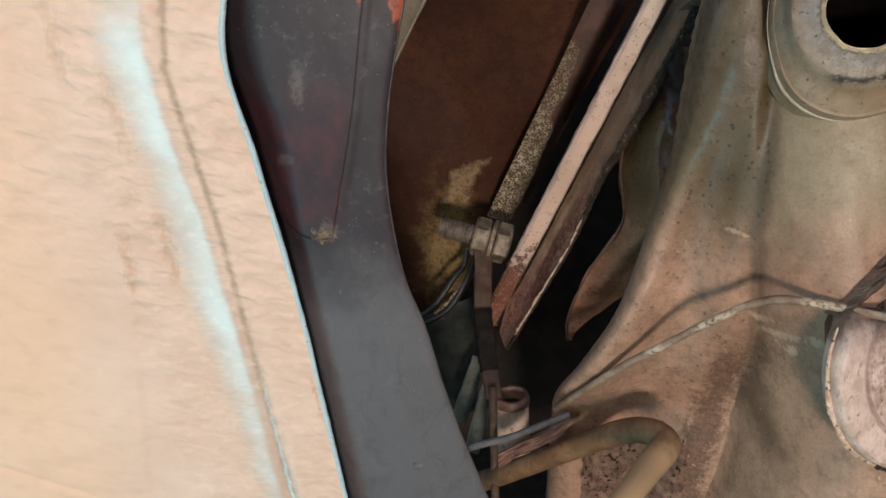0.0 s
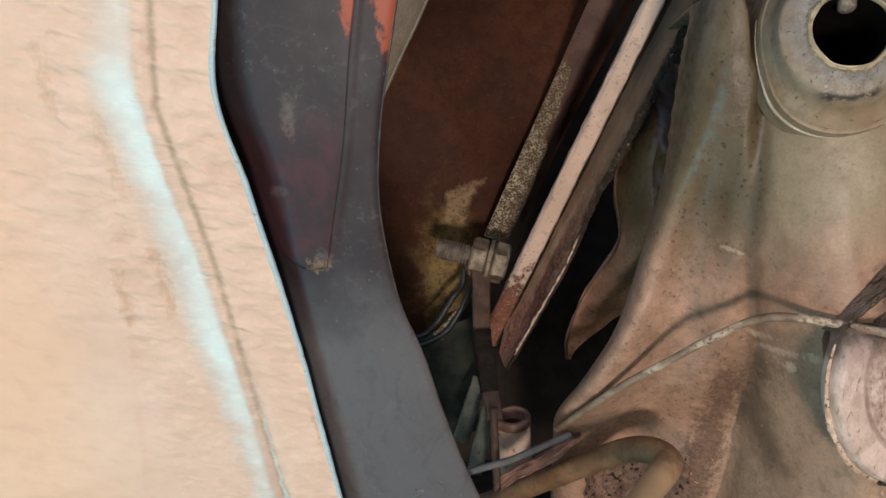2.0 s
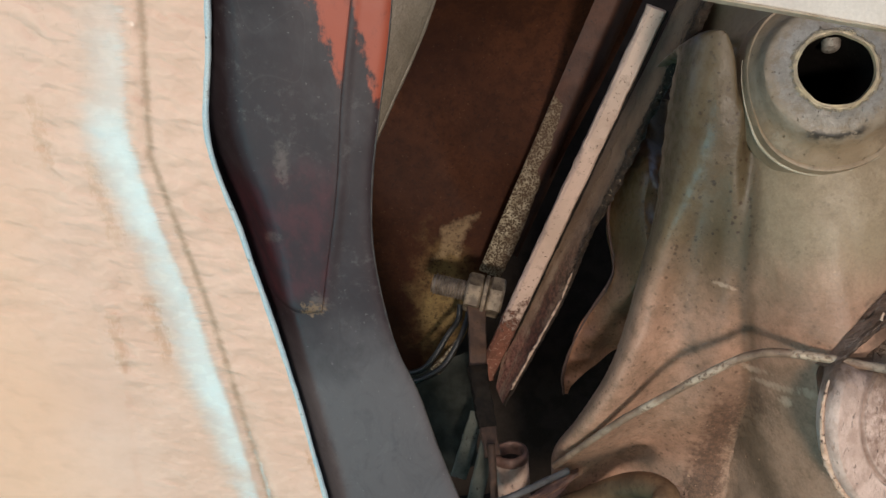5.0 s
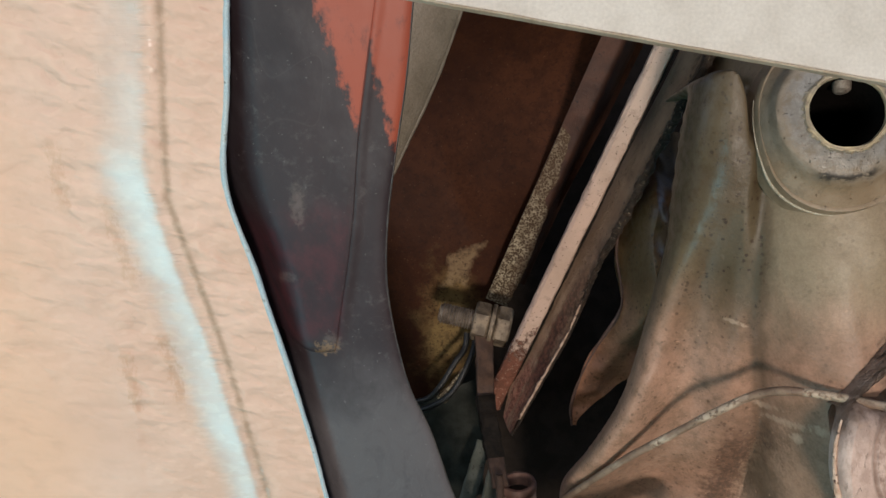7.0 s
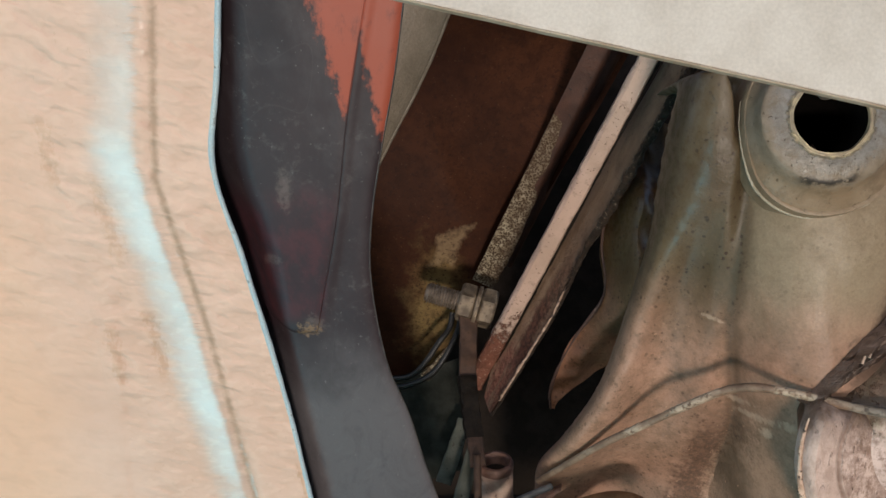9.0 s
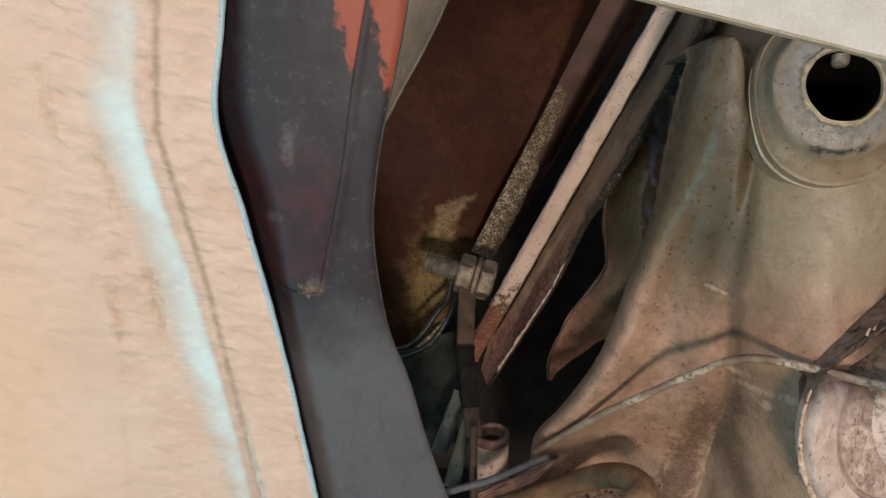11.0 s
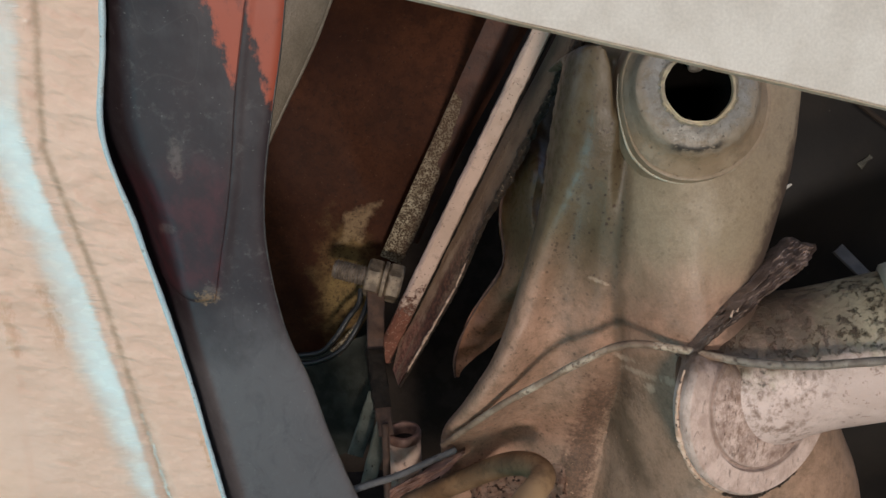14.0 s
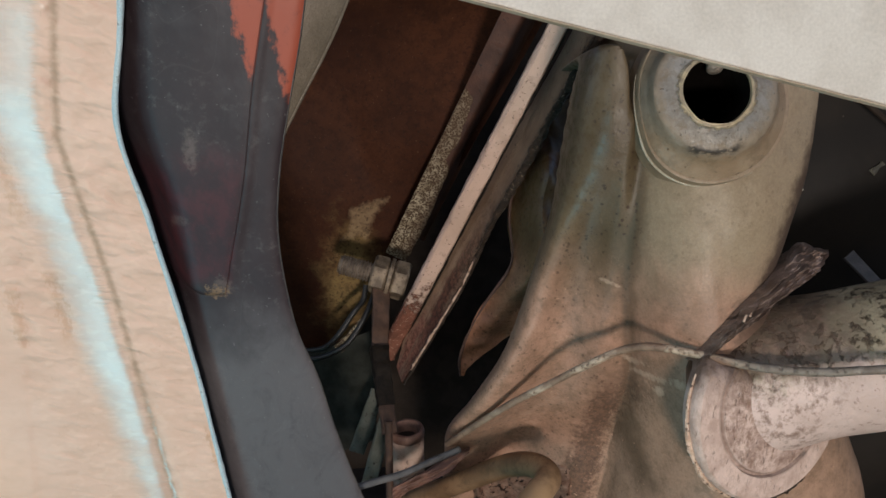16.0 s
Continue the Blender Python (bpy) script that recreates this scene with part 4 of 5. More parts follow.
def bar(a, b, side, width, thick, n=24, taper=1.0, rough=0.0, bevel=0.0006, bm=None):
    """A flat bar from a to b; side is the direction of its width."""
    bm = bm or bmesh.new()
    a, b = Vector(a), Vector(b)
    d = (b - a).normalized()
    s = (Vector(side) - Vector(side).dot(d) * d).normalized()
    t = d.cross(s)
    w, h, e = width / 2, thick / 2, min(bevel, thick * 0.45)
    shape = [(-w + e, -h), (w - e, -h), (w, -h + e), (w, h - e), (w - e, h), (-w + e, h), (-w, h - e), (-w, -h + e)]
    rings = []
    for i in range(n + 1):
        p = a.lerp(b, i / n)
        k = 1 + (taper - 1) * i / n
        ring = []
        for x, y in shape:
            q = p + s * x * k + t * y
            ring.append(bm.verts.new(q + s * wob(q, 0.004, rough, 3) + t * wob(q, 0.004, rough, 7)))
        rings.append(ring)
    for p, q in zip(rings, rings[1:]):
        for k in range(8):
            bm.faces.new((p[k], p[(k + 1) % 8], q[(k + 1) % 8], q[k]))
    bm.faces.new(rings[0][::-1])
    bm.faces.new(rings[-1])
    return bm


# ---- the large structure ----
def back_wall(u, v):
    z = 0.356 + 0.264 * v
    x = -0.16 + (0.196 + 0.55 * (z - 0.418)) * u
    y = 0.420 + 0.53 * (0.441 - z) + 0.5 * (x - 0.02) ** 2
    y += 0.0008 * math.exp(-((x - 0.012 + 0.35 * (z - 0.47)) / 0.004) ** 2) * smooth(z, 0.44, 0.47) * (1 - smooth(z, 0.50, 0.53))
    y += 5.0 * max(0.0, z - 0.440) ** 2
    bend = x - 0.0161 + 0.42 * (z - 0.4506)
    y -= 0.36 * (math.sqrt(bend * bend + 0.000009) + bend) / 2 * smooth(z, 0.435, 0.475)
    y += 0.0012 * math.exp(-(bend / 0.0011) ** 2) * smooth(z, 0.446, 0.456) * (1 - smooth(z, 0.462, 0.480))
    return Vector((x, y + wob((x, 0, z), 0.03, 0.0012), z))


wall = mesh_object("wall_back", grid(back_wall, 90, 100, (0, 0.002, 0)), CAVITY)
tagged(wall, "rust-brown painted sheet metal at the back of the cavity", "wall", kind="structure")


def right_wall(u, v):
    x, z = 0.14 + 0.20 * u, 0.24 + 0.36 * v
    y = 0.315 + 0.35 * (0.44 - z) - 0.10 * (x - 0.19)
    return Vector((x, y + wob((x, 0, z), 0.04, 0.003, 2), z))


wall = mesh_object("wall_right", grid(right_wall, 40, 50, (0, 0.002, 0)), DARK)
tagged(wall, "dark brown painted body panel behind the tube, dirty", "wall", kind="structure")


def deep_wall(u, v):
    x, z = -0.20 + 0.60 * u, 0.22 + 0.42 * v
    return Vector((x, 0.545 + wob((x, 0, z), 0.05, 0.004, 6), z))


# black wall added to draw the unlit depth
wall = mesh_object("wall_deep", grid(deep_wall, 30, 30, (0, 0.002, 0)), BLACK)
tagged(wall, "black wall standing in for the cavity's unlit depth behind the brown panel", "wall", kind="structure")


def lower_wall(u, v):
    x, y = -0.20 + 0.60 * u, 0.30 + 0.26 * v
    return Vector((x, y, 0.235 + 0.04 * v + wob((x, y, 0), 0.05, 0.003, 4)))


# bottom added to close the cavity, black for the shade there
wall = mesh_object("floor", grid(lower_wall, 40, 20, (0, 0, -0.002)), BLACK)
tagged(wall, "black bottom added to the cavity for its shade", "floor", kind="structure")


def upper_wall(u, v):
    x, y = -0.16 + 0.50 * u, 0.17 + 0.25 * v
    return Vector((x, y, 0.60 + 0.02 * v))


# lid added to shut sky light out of the cavity
wall = mesh_object("ceiling", grid(upper_wall, 10, 10, (0, 0, 0.002)), DARK)
tagged(wall, "dark sheet added above to keep light out of the cavity", "ceiling", kind="structure")


# ---- leather trim panel ----
PAD_N = Vector((0.199, -1.0, -0.545)).normalized()
pad_edge = curve_at([(0.4922, -0.0503), (0.4713, -0.0533), (0.4516, -0.0568), (0.4269, -0.0521), (0.4031, -0.0474), (0.3743, -0.0424), (0.3541, -0.0397), (0.3229, -0.0354), (0.29, -0.031)])
pad_seam = curve_at([(0.4922, -0.0655), (0.4708, -0.0686), (0.4467, -0.0718), (0.427, -0.0691), (0.4068, -0.0642), (0.3826, -0.0607), (0.3576, -0.0574), (0.3274, -0.0539)])
pad_ridge = curve_at([(0.4922, -0.0745), (0.4705, -0.0776), (0.4518, -0.0810), (0.4343, -0.0770), (0.4118, -0.0710), (0.3829, -0.0672), (0.3559, -0.0620), (0.325, -0.0570)])


# the slope across the ridge: flat, steepening to the crest, then level again
RIDGE_D = np.linspace(-0.12, 0.06, 1801)
RIDGE_S = np.array([0.03 + 0.12 * smooth(d, -0.0130, -0.0060) + 0.14 * min(max((d + 0.0062) / 0.0124, 0.0), 1.0) - 0.24 * smooth(d, 0.0060, 0.0092) for d in RIDGE_D])
RIDGE_H = np.cumsum(RIDGE_S) * 0.0001
RIDGE_H -= np.interp(0.0072, RIDGE_D, RIDGE_H)


def pad_height(x, z):
    d = x - pad_ridge(z) + 0.0006
    h = float(np.interp(d, RIDGE_D, RIDGE_H))
    line = 0.0905 + 0.11 * (0.385 - z)
    h += 0.00035 * smooth(-line - x, 0.0, 0.0008) * (1 - smooth(z, 0.40, 0.415))
    h -= 0.0006 * math.exp(-(((z - 0.327 + 0.487 * (x + 0.1419)) * 0.9) / 0.0011) ** 2) * smooth(-0.112 - x, 0.0, 0.006)
    s = x - pad_seam(z)
    h -= 0.00075 * math.exp(-((s + 0.00025 * math.sin(900 * z)) / 0.0022) ** 2)
    return h


def pad_face(u, v):
    z = 0.275 + 0.255 * v
    e = pad_edge(z) - (0.0036 * smooth(z, 0.4925, 0.4935))
    if u < 0.12:
        a = (0.12 - u) / 0.12 * math.pi * 0.6
        x, roll = e - 0.0008 + 0.0008 * math.sin(min(a, math.pi / 2)) - 0.004 * max(a - math.pi / 2, 0), 0.0008 * (1 - math.cos(a)) + 0.004 * max(a - math.pi / 2, 0)
    else:
        k = (u - 0.12) / 0.88
        x, roll = e - 0.0008 - 0.13 * (0.35 * k + 0.65 * k * k), 0.0
    p = Vector((x, 0.4695 + 0.199 * x - 0.545 * z, z))
    h = pad_height(x, z) - roll
    calm = 1 - 0.75 * math.exp(-((x - pad_ridge(z)) / 0.008) ** 2)
    h += wob((x * 0.5, 0, z * 1.4), 0.0036, 0.00016) * calm + wob((x * 0.6, 1, z), 0.012, 0.0003)
    return p + PAD_N * h


pad = thing("trim_panel", (-0.08, 0.30, 0.275), "wrinkled tan leather trim panel with a stitched seam", "trim panel")
part("leather_facing", grid(pad_face, 170, 330), LEATHER, pad)


def pad_board(u, v):
    z = 0.276 + 0.250 * v
    x = pad_edge(z) - 0.0065 - 0.125 * u
    return Vector((x, 0.4695 + 0.199 * x - 0.545 * z, z)) - PAD_N * 0.0062


# thin blue tube added to imitate a bluish rim of light on the edge
edge_path = [pad_face(0.055, i / 120) + Vector((0.0002, 0, 0)) for i in range(121)]
part("light_rim", tube(edge_path, lambda t: 0.00082 + 0.00012 * math.sin(41 * t) * math.sin(17 * t), 240, 10, 1.0, 0.2), RIM_LIGHT, pad, "thin pale blue strip imitating a rim of light")
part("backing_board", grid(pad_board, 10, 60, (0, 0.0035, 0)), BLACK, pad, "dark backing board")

# ---- grey panel with the curved edge ----
PLATE_N = Vector((-0.024, -1.0, -0.601)).normalized()
plate_edge = curve_at([(0.53, 0.0005), (0.4901, -0.0055), (0.4723, -0.0083), (0.4567, -0.0117), (0.4384, -0.0152), (0.4230, -0.0164), (0.4064, -0.0148), (0.3882, -0.0107), (0.3770, -0.0062), (0.3569, -0.0003), (0.3396, 0.0053), (0.3203, 0.0125), (0.285, 0.0265)])
plate_crease = curve_at([(0.53, -0.005), (0.4904, -0.0140), (0.4624, -0.0202), (0.4381, -0.0242), (0.4060, -0.0316), (0.36, -0.041), (0.28, -0.06)])


def plate_place(x, z, h):
    return Vector((x, 0.487 - 0.024 * x - 0.601 * z, z)) + PLATE_N * h


def plate_recess(x, z):
    reach = 0.0062 + 0.0048 * math.exp(-((z - 0.435) / 0.03) ** 2)
    return 0.015 * smooth(pad_edge(z) + reach - x, 0.0, 0.020)


def plate_face(u, v):
    z = 0.285 + 0.255 * v
    e = plate_edge(z)
    x = e - 0.11 * (0.3 * u + 0.7 * u * u)
    d = e - x
    h = -0.0012 * math.exp(-d / 0.0012)
    c = x - plate_crease(z)
    h += 0.0006 * math.exp(-(c / 0.0016) ** 2) * smooth(z, 0.40, 0.42)
    return plate_place(x, z, h + wob((x, 0, z), 0.02, 0.0003) - plate_recess(x, z))


panel = thing("body_panel", (-0.03, 0.31, 0.285), "dark grey primed metal panel with remains of orange paint", "body panel")
part("plate", grid(plate_face, 90, 150, (0, 0.0014, 0)), PRIMER, panel)


def overlap_face(u, v):
    z = 0.4035 + 0.135 * v
    c = plate_crease(z)
    x = c - 0.0008 - 0.05 * u
    low = 0.004 * smooth(u, 0.1, 0.35) * (1 - v)
    h = (0.0011 - 0.0007 * (math.exp(-(c - x) / 0.0007) + math.exp(-v * 0.135 / 0.0007))) * (1 - 0.6 * smooth(u, 0.25, 0.6))
    return plate_place(x, z + low, h + 0.0002 + wob((x, 0, z + low), 0.02, 0.0003) - plate_recess(x, z + low))


part("overlap_sheet", grid(overlap_face, 50, 90, (0, 0.0013, 0)), PRIMER, panel, "maroon-tinged grey overlapping sheet")

# thin tube drawn along the edge for its highlight
edge_path = [plate_face(0.0, i / 60) - Vector((0.0001, -0.0003, 0)) for i in range(61)]
part("edge_highlight", tube(edge_path, 0.0004, 180, 6, 1.0, 0.3), EDGE, panel, "thin line drawn for the highlight on the panel's edge")

# ---- pale flange behind the grey panel ----
rail_edge = curve_at([(0.58, 0.031), (0.504, 0.0105), (0.478, -0.0005), (0.4575, -0.0118), (0.44, -0.021)])


def rail_face(u, v):
    z = 0.44 + 0.11 * v
    x = rail_edge(z) - 0.016 * u
    return Vector((x, 0.2235 - 0.45 * (z - 0.4575) + 0.008 * (1 - u) ** 2, z))


rail = thing("inner_rail", (-0.02, 0.235, 0.44), "olive-cream painted inner rail behind the grey panel", "rail")
part("rail_body", grid(rail_face, 10, 30, (0, 0.002, 0)), RAIL, rail)
part("rail_lip", tube([rail_face(0.0, i / 20) + Vector((-0.0004, 0.0010, 0)) for i in range(21)], 0.0009, 80, 8, 1.0, 0.2), RAIL, rail)

# ---- stamped bracket with the boss ----
lobe_left = curve_at([(0.53, 0.1060), (0.5010, 0.1000), (0.4955, 0.0945), (0.4915, 0.0898), (0.4875, 0.0862), (0.4810, 0.0842), (0.4720, 0.0829), (0.4541, 0.0815), (0.4349, 0.0799), (0.4154, 0.0757), (0.3957, 0.0713), (0.3751, 0.0642), (0.3574, 0.0552), (0.3400, 0.0475), (0.325, 0.0480), (0.29, 0.0485)])
lobe_depth = curve_at([(0.53, 0.248), (0.4831, 0.261), (0.4541, 0.274), (0.4349, 0.279), (0.4154, 0.286), (0.3957, 0.293), (0.3751, 0.300), (0.3574, 0.312), (0.3332, 0.343), (0.31, 0.360), (0.29, 0.37)])
valley = curve_at([(0.52, 0.1075), (0.47, 0.1050), (0.434, 0.1040), (0.414, 0.1045), (0.39, 0.1080), (0.37, 0.1125), (0.345, 0.1145), (0.32, 0.1130), (0.29, 0.107)])
col_right = curve_at([(0.52, 0.1655), (0.4636, 0.1620), (0.4435, 0.1600), (0.4235, 0.1560), (0.400, 0.1535), (0.37, 0.182), (0.34, 0.207), (0.29, 0.225)])
col_front = curve_at([(0.52, 0.238), (0.47, 0.2410), (0.446, 0.2420), (0.40, 0.250), (0.371, 0.2560), (0.33, 0.267), (0.29, 0.278)])


valley_depth = curve_at([(0.53, 0.241), (0.47, 0.250), (0.434, 0.257), (0.414, 0.263), (0.39, 0.276), (0.37, 0.289), (0.345, 0.304), (0.32, 0.312), (0.29, 0.325)])


def lobe_y(x, z, s):
    edge, deep = lobe_depth(z), valley_depth(z)
    rise = 0.003 + 0.009 * smooth(z, 0.415, 0.460)
    dome = math.hypot(max(x - 0.0890, 0.0) / 0.0085, (max(z, 0.468) - 0.468) / 0.0215)
    top = 0.018 * smooth(dome, 0.80, 1.25) * smooth(z, 0.460, 0.478) + 0.110 * smooth(z, 0.484, 0.504)
    hollow = (0.010 + 0.010 * (1 - smooth(z, 0.335, 0.385))) * math.sin(math.pi * s) ** 2 * (1 - smooth(z, 0.40, 0.46)) + 0.005 * smooth(s, 0.7, 1.0)
    crown = math.sin(math.pi * min(s ** 0.55, 1.0)) ** 0.8
    return edge + (deep - edge) * s + hollow + top - rise * crown + 0.004 * math.exp(-s / 0.02) + 0.012 * smooth(s, 0.60, 1.05) * (1 - smooth(z, 0.335, 0.375))


def post_y(z, s):
    deep = valley_depth(z) + 0.012 * smooth(1.0, 0.60, 1.05) * (1 - smooth(z, 0.335, 0.375)) + 0.005
    crest = 0.5 - 0.17 * (1 - smooth(z, 0.36, 0.41))
    half = 1 - s / crest if s < crest else (s - crest) / (1.04 - crest)
    full = (1 - half ** 2.3) ** 0.75 if s < crest else (1 - half ** 2.2) ** 0.45
    return deep - (deep - col_front(z)) * full


def pressed_y(x, z):
    xl, xv, xr = lobe_left(z), valley(z), col_right(z)
    soft = smooth(z, 0.365, 0.395)
    blend = smooth(x, xv - 0.0008 - 0.0042 * soft, xv + 0.0004 + 0.0026 * soft)
    a = lobe_y(x, z, min(max((x - xl) / (xv - xl), 0.0), 1.0))
    b = post_y(z, min(max((x - xv) / (xr - xv), 0.0), 1.0))
    return a + (b - a) * blend


# the pressing as a height field, with the valley between lobe and post rolled soft
PRESS_X, PRESS_Z = np.linspace(0.030, 0.240, 421), np.linspace(0.255, 0.525, 136)
PRESS = np.array([[pressed_y(float(x), float(z)) for x in PRESS_X] for z in PRESS_Z])
BELL = np.exp(-(np.arange(-24, 25) * 0.0005 / 0.0019) ** 2 / 2)
ROLLED = np.array([np.convolve(np.pad(row, 24, mode="edge"), BELL / BELL.sum(), mode="valid") for row in PRESS])
NEAR = np.exp(-((PRESS_X[None, :] - np.array([valley(float(z)) for z in PRESS_Z])[:, None]) / 0.0060) ** 2) * np.array([smooth(float(z), 0.370, 0.400) for z in PRESS_Z])[:, None]
PRESS = PRESS * (1 - NEAR) + ROLLED * NEAR


def bracket_y(x, z):
    """The depth of the pressing: the lobe runs into the post over a soft valley."""
    i, j = (z - 0.255) / 0.002, (x - 0.030) / 0.0005
    a, b = min(max(int(i), 0), 134), min(max(int(j), 0), 419)
    i, j = i - a, j - b
    y = (PRESS[a, b] * (1 - j) + PRESS[a, b + 1] * j) * (1 - i) + (PRESS[a + 1, b] * (1 - j) + PRESS[a + 1, b + 1] * j) * i
    return float(y) + wob((x, 0, z), 0.02, 0.0012, 5) + wob((x, 0, z), 0.006, 0.0003, 5)


def bracket_face(u, v):
    z = 0.260 + 0.257 * v
    xl, xv, xr = lobe_left(z), valley(z), col_right(z)
    if u < 0.06:
        k = 1 - u / 0.06
        return Vector((xl + 0.008 * k * k, bracket_y(xl, z) + 0.022 * k, z))
    x = xl + (xv - xl) * (u - 0.06) / 0.44 if u < 0.5 else xv + (xr - xv) * (u - 0.5) / 0.5
    y = bracket_y(x, z) + 0.060 * smooth(0.0170 - math.hypot(x - 0.1205, z - 0.4680), 0.0, 0.0020)
    return Vector((x, y, z))


bracket = thing("mounting_bracket", (0.11, 0.30, 0.26), "olive-cream stamped metal bracket with pinkish stains and dirt specks", "bracket")
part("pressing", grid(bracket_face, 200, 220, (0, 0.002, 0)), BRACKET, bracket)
BOSS = basis(BOSS_AT, (-0.14, -1.0, 0.06))
COLLAR_H = curve_at([(0.0100, -0.0050), (0.0104, 0.0002), (0.0111, 0.0010), (0.0122, 0.0007), (0.0150, 0.0003), (0.0178, -0.0004), (0.0198, -0.0014), (0.0212, -0.0028), (0.0222, -0.0044), (0.0236, -0.0060), (0.0258, -0.0076), (0.0284, -0.0094), (0.0302, -0.0112), (0.0312, -0.0200)])


# the slope ends at the crease: near beside the lobe, far below
reach = curve_at([(-190, 0.0212), (-170, 0.0212), (-150, 0.0228), (-130, 0.0262), (-110, 0.0286), (-90, 0.0297), (-70, 0.0300), (-50, 0.0300), (-20, 0.0290), (60, 0.0270), (120, 0.0250), (150, 0.0225), (170, 0.0212)])


def cone_at(angle, r):
    a = radians(angle)
    k = r if r < 0.0190 else 0.0190 + (r - 0.0190) * (reach((angle + 190) % 360 - 190) - 0.0190) / 0.0122
    dx, dz = k * math.cos(a), k * math.sin(a)
    return Vector((BOSS_AT[0] + dx, BOSS_AT[1] - COLLAR_H(r) - 0.14 * dx + 0.06 * dz, BOSS_AT[2] + dz))


def crease_at(angle):
    """Where the slope of the boss dips into the post."""
    for r in np.linspace(0.0205, 0.0305, 60):
        p = cone_at(angle, float(r))
        if p.y > bracket_y(p.x, p.z):
            break
    return p + Vector((0, -0.0001, 0))


cone = bmesh.new()
rings = [[cone.verts.new(cone_at(i * 2.25, float(r))) for i in range(160)] for r in np.concatenate([np.linspace(0.0104, 0.0124, 10), np.linspace(0.0132, 0.0312, 26)])]
for a, b in zip(rings, rings[1:]):
    for k in range(160):
        cone.faces.new((a[k], a[(k + 1) % 160], b[(k + 1) % 160], b[k]))
for v in cone.verts:
    d = (v.co - BOSS.translation).length
    v.co += Vector((0, -1, 0)) * (wob(v.co, 0.0034, 0.00040, 2) * smooth(d, 0.0102, 0.0108) * (1 - smooth(d, 0.0122, 0.0135)) + wob(v.co, 0.005, 0.00022, 4))
    v.co += (v.co - BOSS.translation).normalized() * wob(v.co, 0.0050, 0.00045) * (1 - smooth(d, 0.0112, 0.0130))
boss = part("boss", cone, RING, bracket, "bare grey metal boss with a chipped tan rim")
# black lining draws the shade inside the hole
part("hole_lining", lathe([(0.0106, 0.0001), (0.0105, -0.0020), (0.0105, -0.0500), (0.0010, -0.0510)], BOSS, 64, False), PITCH, boss, "hole lining, black for the shade inside")
part("tab", tube([BOSS @ Vector((0.001, 0.0112, -0.004)), BOSS @ Vector((0.001, 0.0086, -0.005)), BOSS @ Vector((0.001, 0.0070, -0.005))], lambda t: 0.0027 * math.sqrt(max(1.0 - max((t - 0.45) / 0.56, 0.0) ** 2, 0.02)), 24, 18), THREAD, boss, "small grey tab")
# pale glossy tube laid along the crease in place of its highlight
part("crease_highlight", tube([crease_at(-202 + 6 * i) for i in range(31)], lambda t: 0.00018 + 0.00050 * math.exp(-((t - 0.42) / 0.17) ** 2), 180, 10, 1.0, 0.2), CREASE_GLINT, bracket, "thin pale line drawn for the highlight along the crease")

# ---- inner flange curling behind the bracket ----
curl_path = spline([(0.0891, 0.3500, 0.4895), (0.0854, 0.3480, 0.4748), (0.0798, 0.3460, 0.4620), (0.0779, 0.3450, 0.4534), (0.0748, 0.3440, 0.4344), (0.0755, 0.3400, 0.4176), (0.0730, 0.3390, 0.4084), (0.0649, 0.3450, 0.3956), (0.0586, 0.3520, 0.3823), (0.0554, 0.3600, 0.3696), (0.0560, 0.3650, 0.3600)], 80)


def curl_face(u, v):
    p = curl_path[round(v * 79)]
    k = (1 - u) * (1 - 0.35 * (1 - smooth(v, 0.0, 0.22)) - 0.93 * smooth(v, 0.62, 1.0) ** 1.2)
    return p + Vector((0.032 * k, 0.002 - (0.007 + 0.024 * smooth(p.z, 0.395, 0.420) * (1 - smooth(p.z, 0.455, 0.475))) * smooth(k, 0.0, 0.30) + 0.016 * k, -0.004 * k)) + Vector((0, wob(p + Vector((k * 0.03, 0, 0)), 0.009, 0.0045) + wob(p + Vector((k * 0.03, 0, 0)), 0.0045, 0.0014, 3), 0))


curl = thing("inner_flange", (0.06, 0.36, 0.36), "wavy pinkish-brown sheet metal flange behind the bracket", "flange")
part("flange_sheet", grid(curl_face, 32, 79, (0, 0.0015, 0)), FLANGE_PAINT, curl)

part("rolled_edge", tube(curl_path[4:], lambda t: 0.0006 + 0.0002 * math.sin(23 * t), 120, 10, 1.0, 0.4), CURL_EDGE, curl, "pinkish worn edge")

# ---- channel bar with the pale edge ----
channel = thing("channel_bar", (0.029, 0.39, 0.354), "slanting metal channel with a pale pink edge and rusty tip", "channel bar")
part("pale_edge", bar((0.0236, 0.4040, 0.3650), (0.0892, 0.306, 0.512), (1, 0.15, -0.35), 0.0088, 0.005, 60, 0.90, 0.0004, 0.0014), PINK_ROD, channel, "pale pink painted edge, rusty towards the tip")

# dark tube laid along the gap to draw its shade
gap_side = Vector((1, 0.15, -0.35)).normalized()
gap_path = [Vector((0.0236, 0.4040, 0.3650)).lerp(Vector((0.0892, 0.306, 0.512)), i / 24) + gap_side * (0.0047 - 0.0004 * i / 24) + Vector((0, -0.0016, 0)) for i in range(25)]
part("gap", tube(gap_path, lambda t: 0.00062 + 0.0002 * math.sin(37 * t) * math.sin(13 * t), 200, 8, 1.0, 0.5), GRIME_SHADE, channel, "dark strip drawn for the shade in the gap")


web_left = spline([(0.0285, 0.400, 0.3600), (0.0379, 0.388, 0.3967), (0.0562, 0.366, 0.4289), (0.0772, 0.342, 0.4712), (0.0905, 0.322, 0.4982), (0.1020, 0.306, 0.524)], 91)
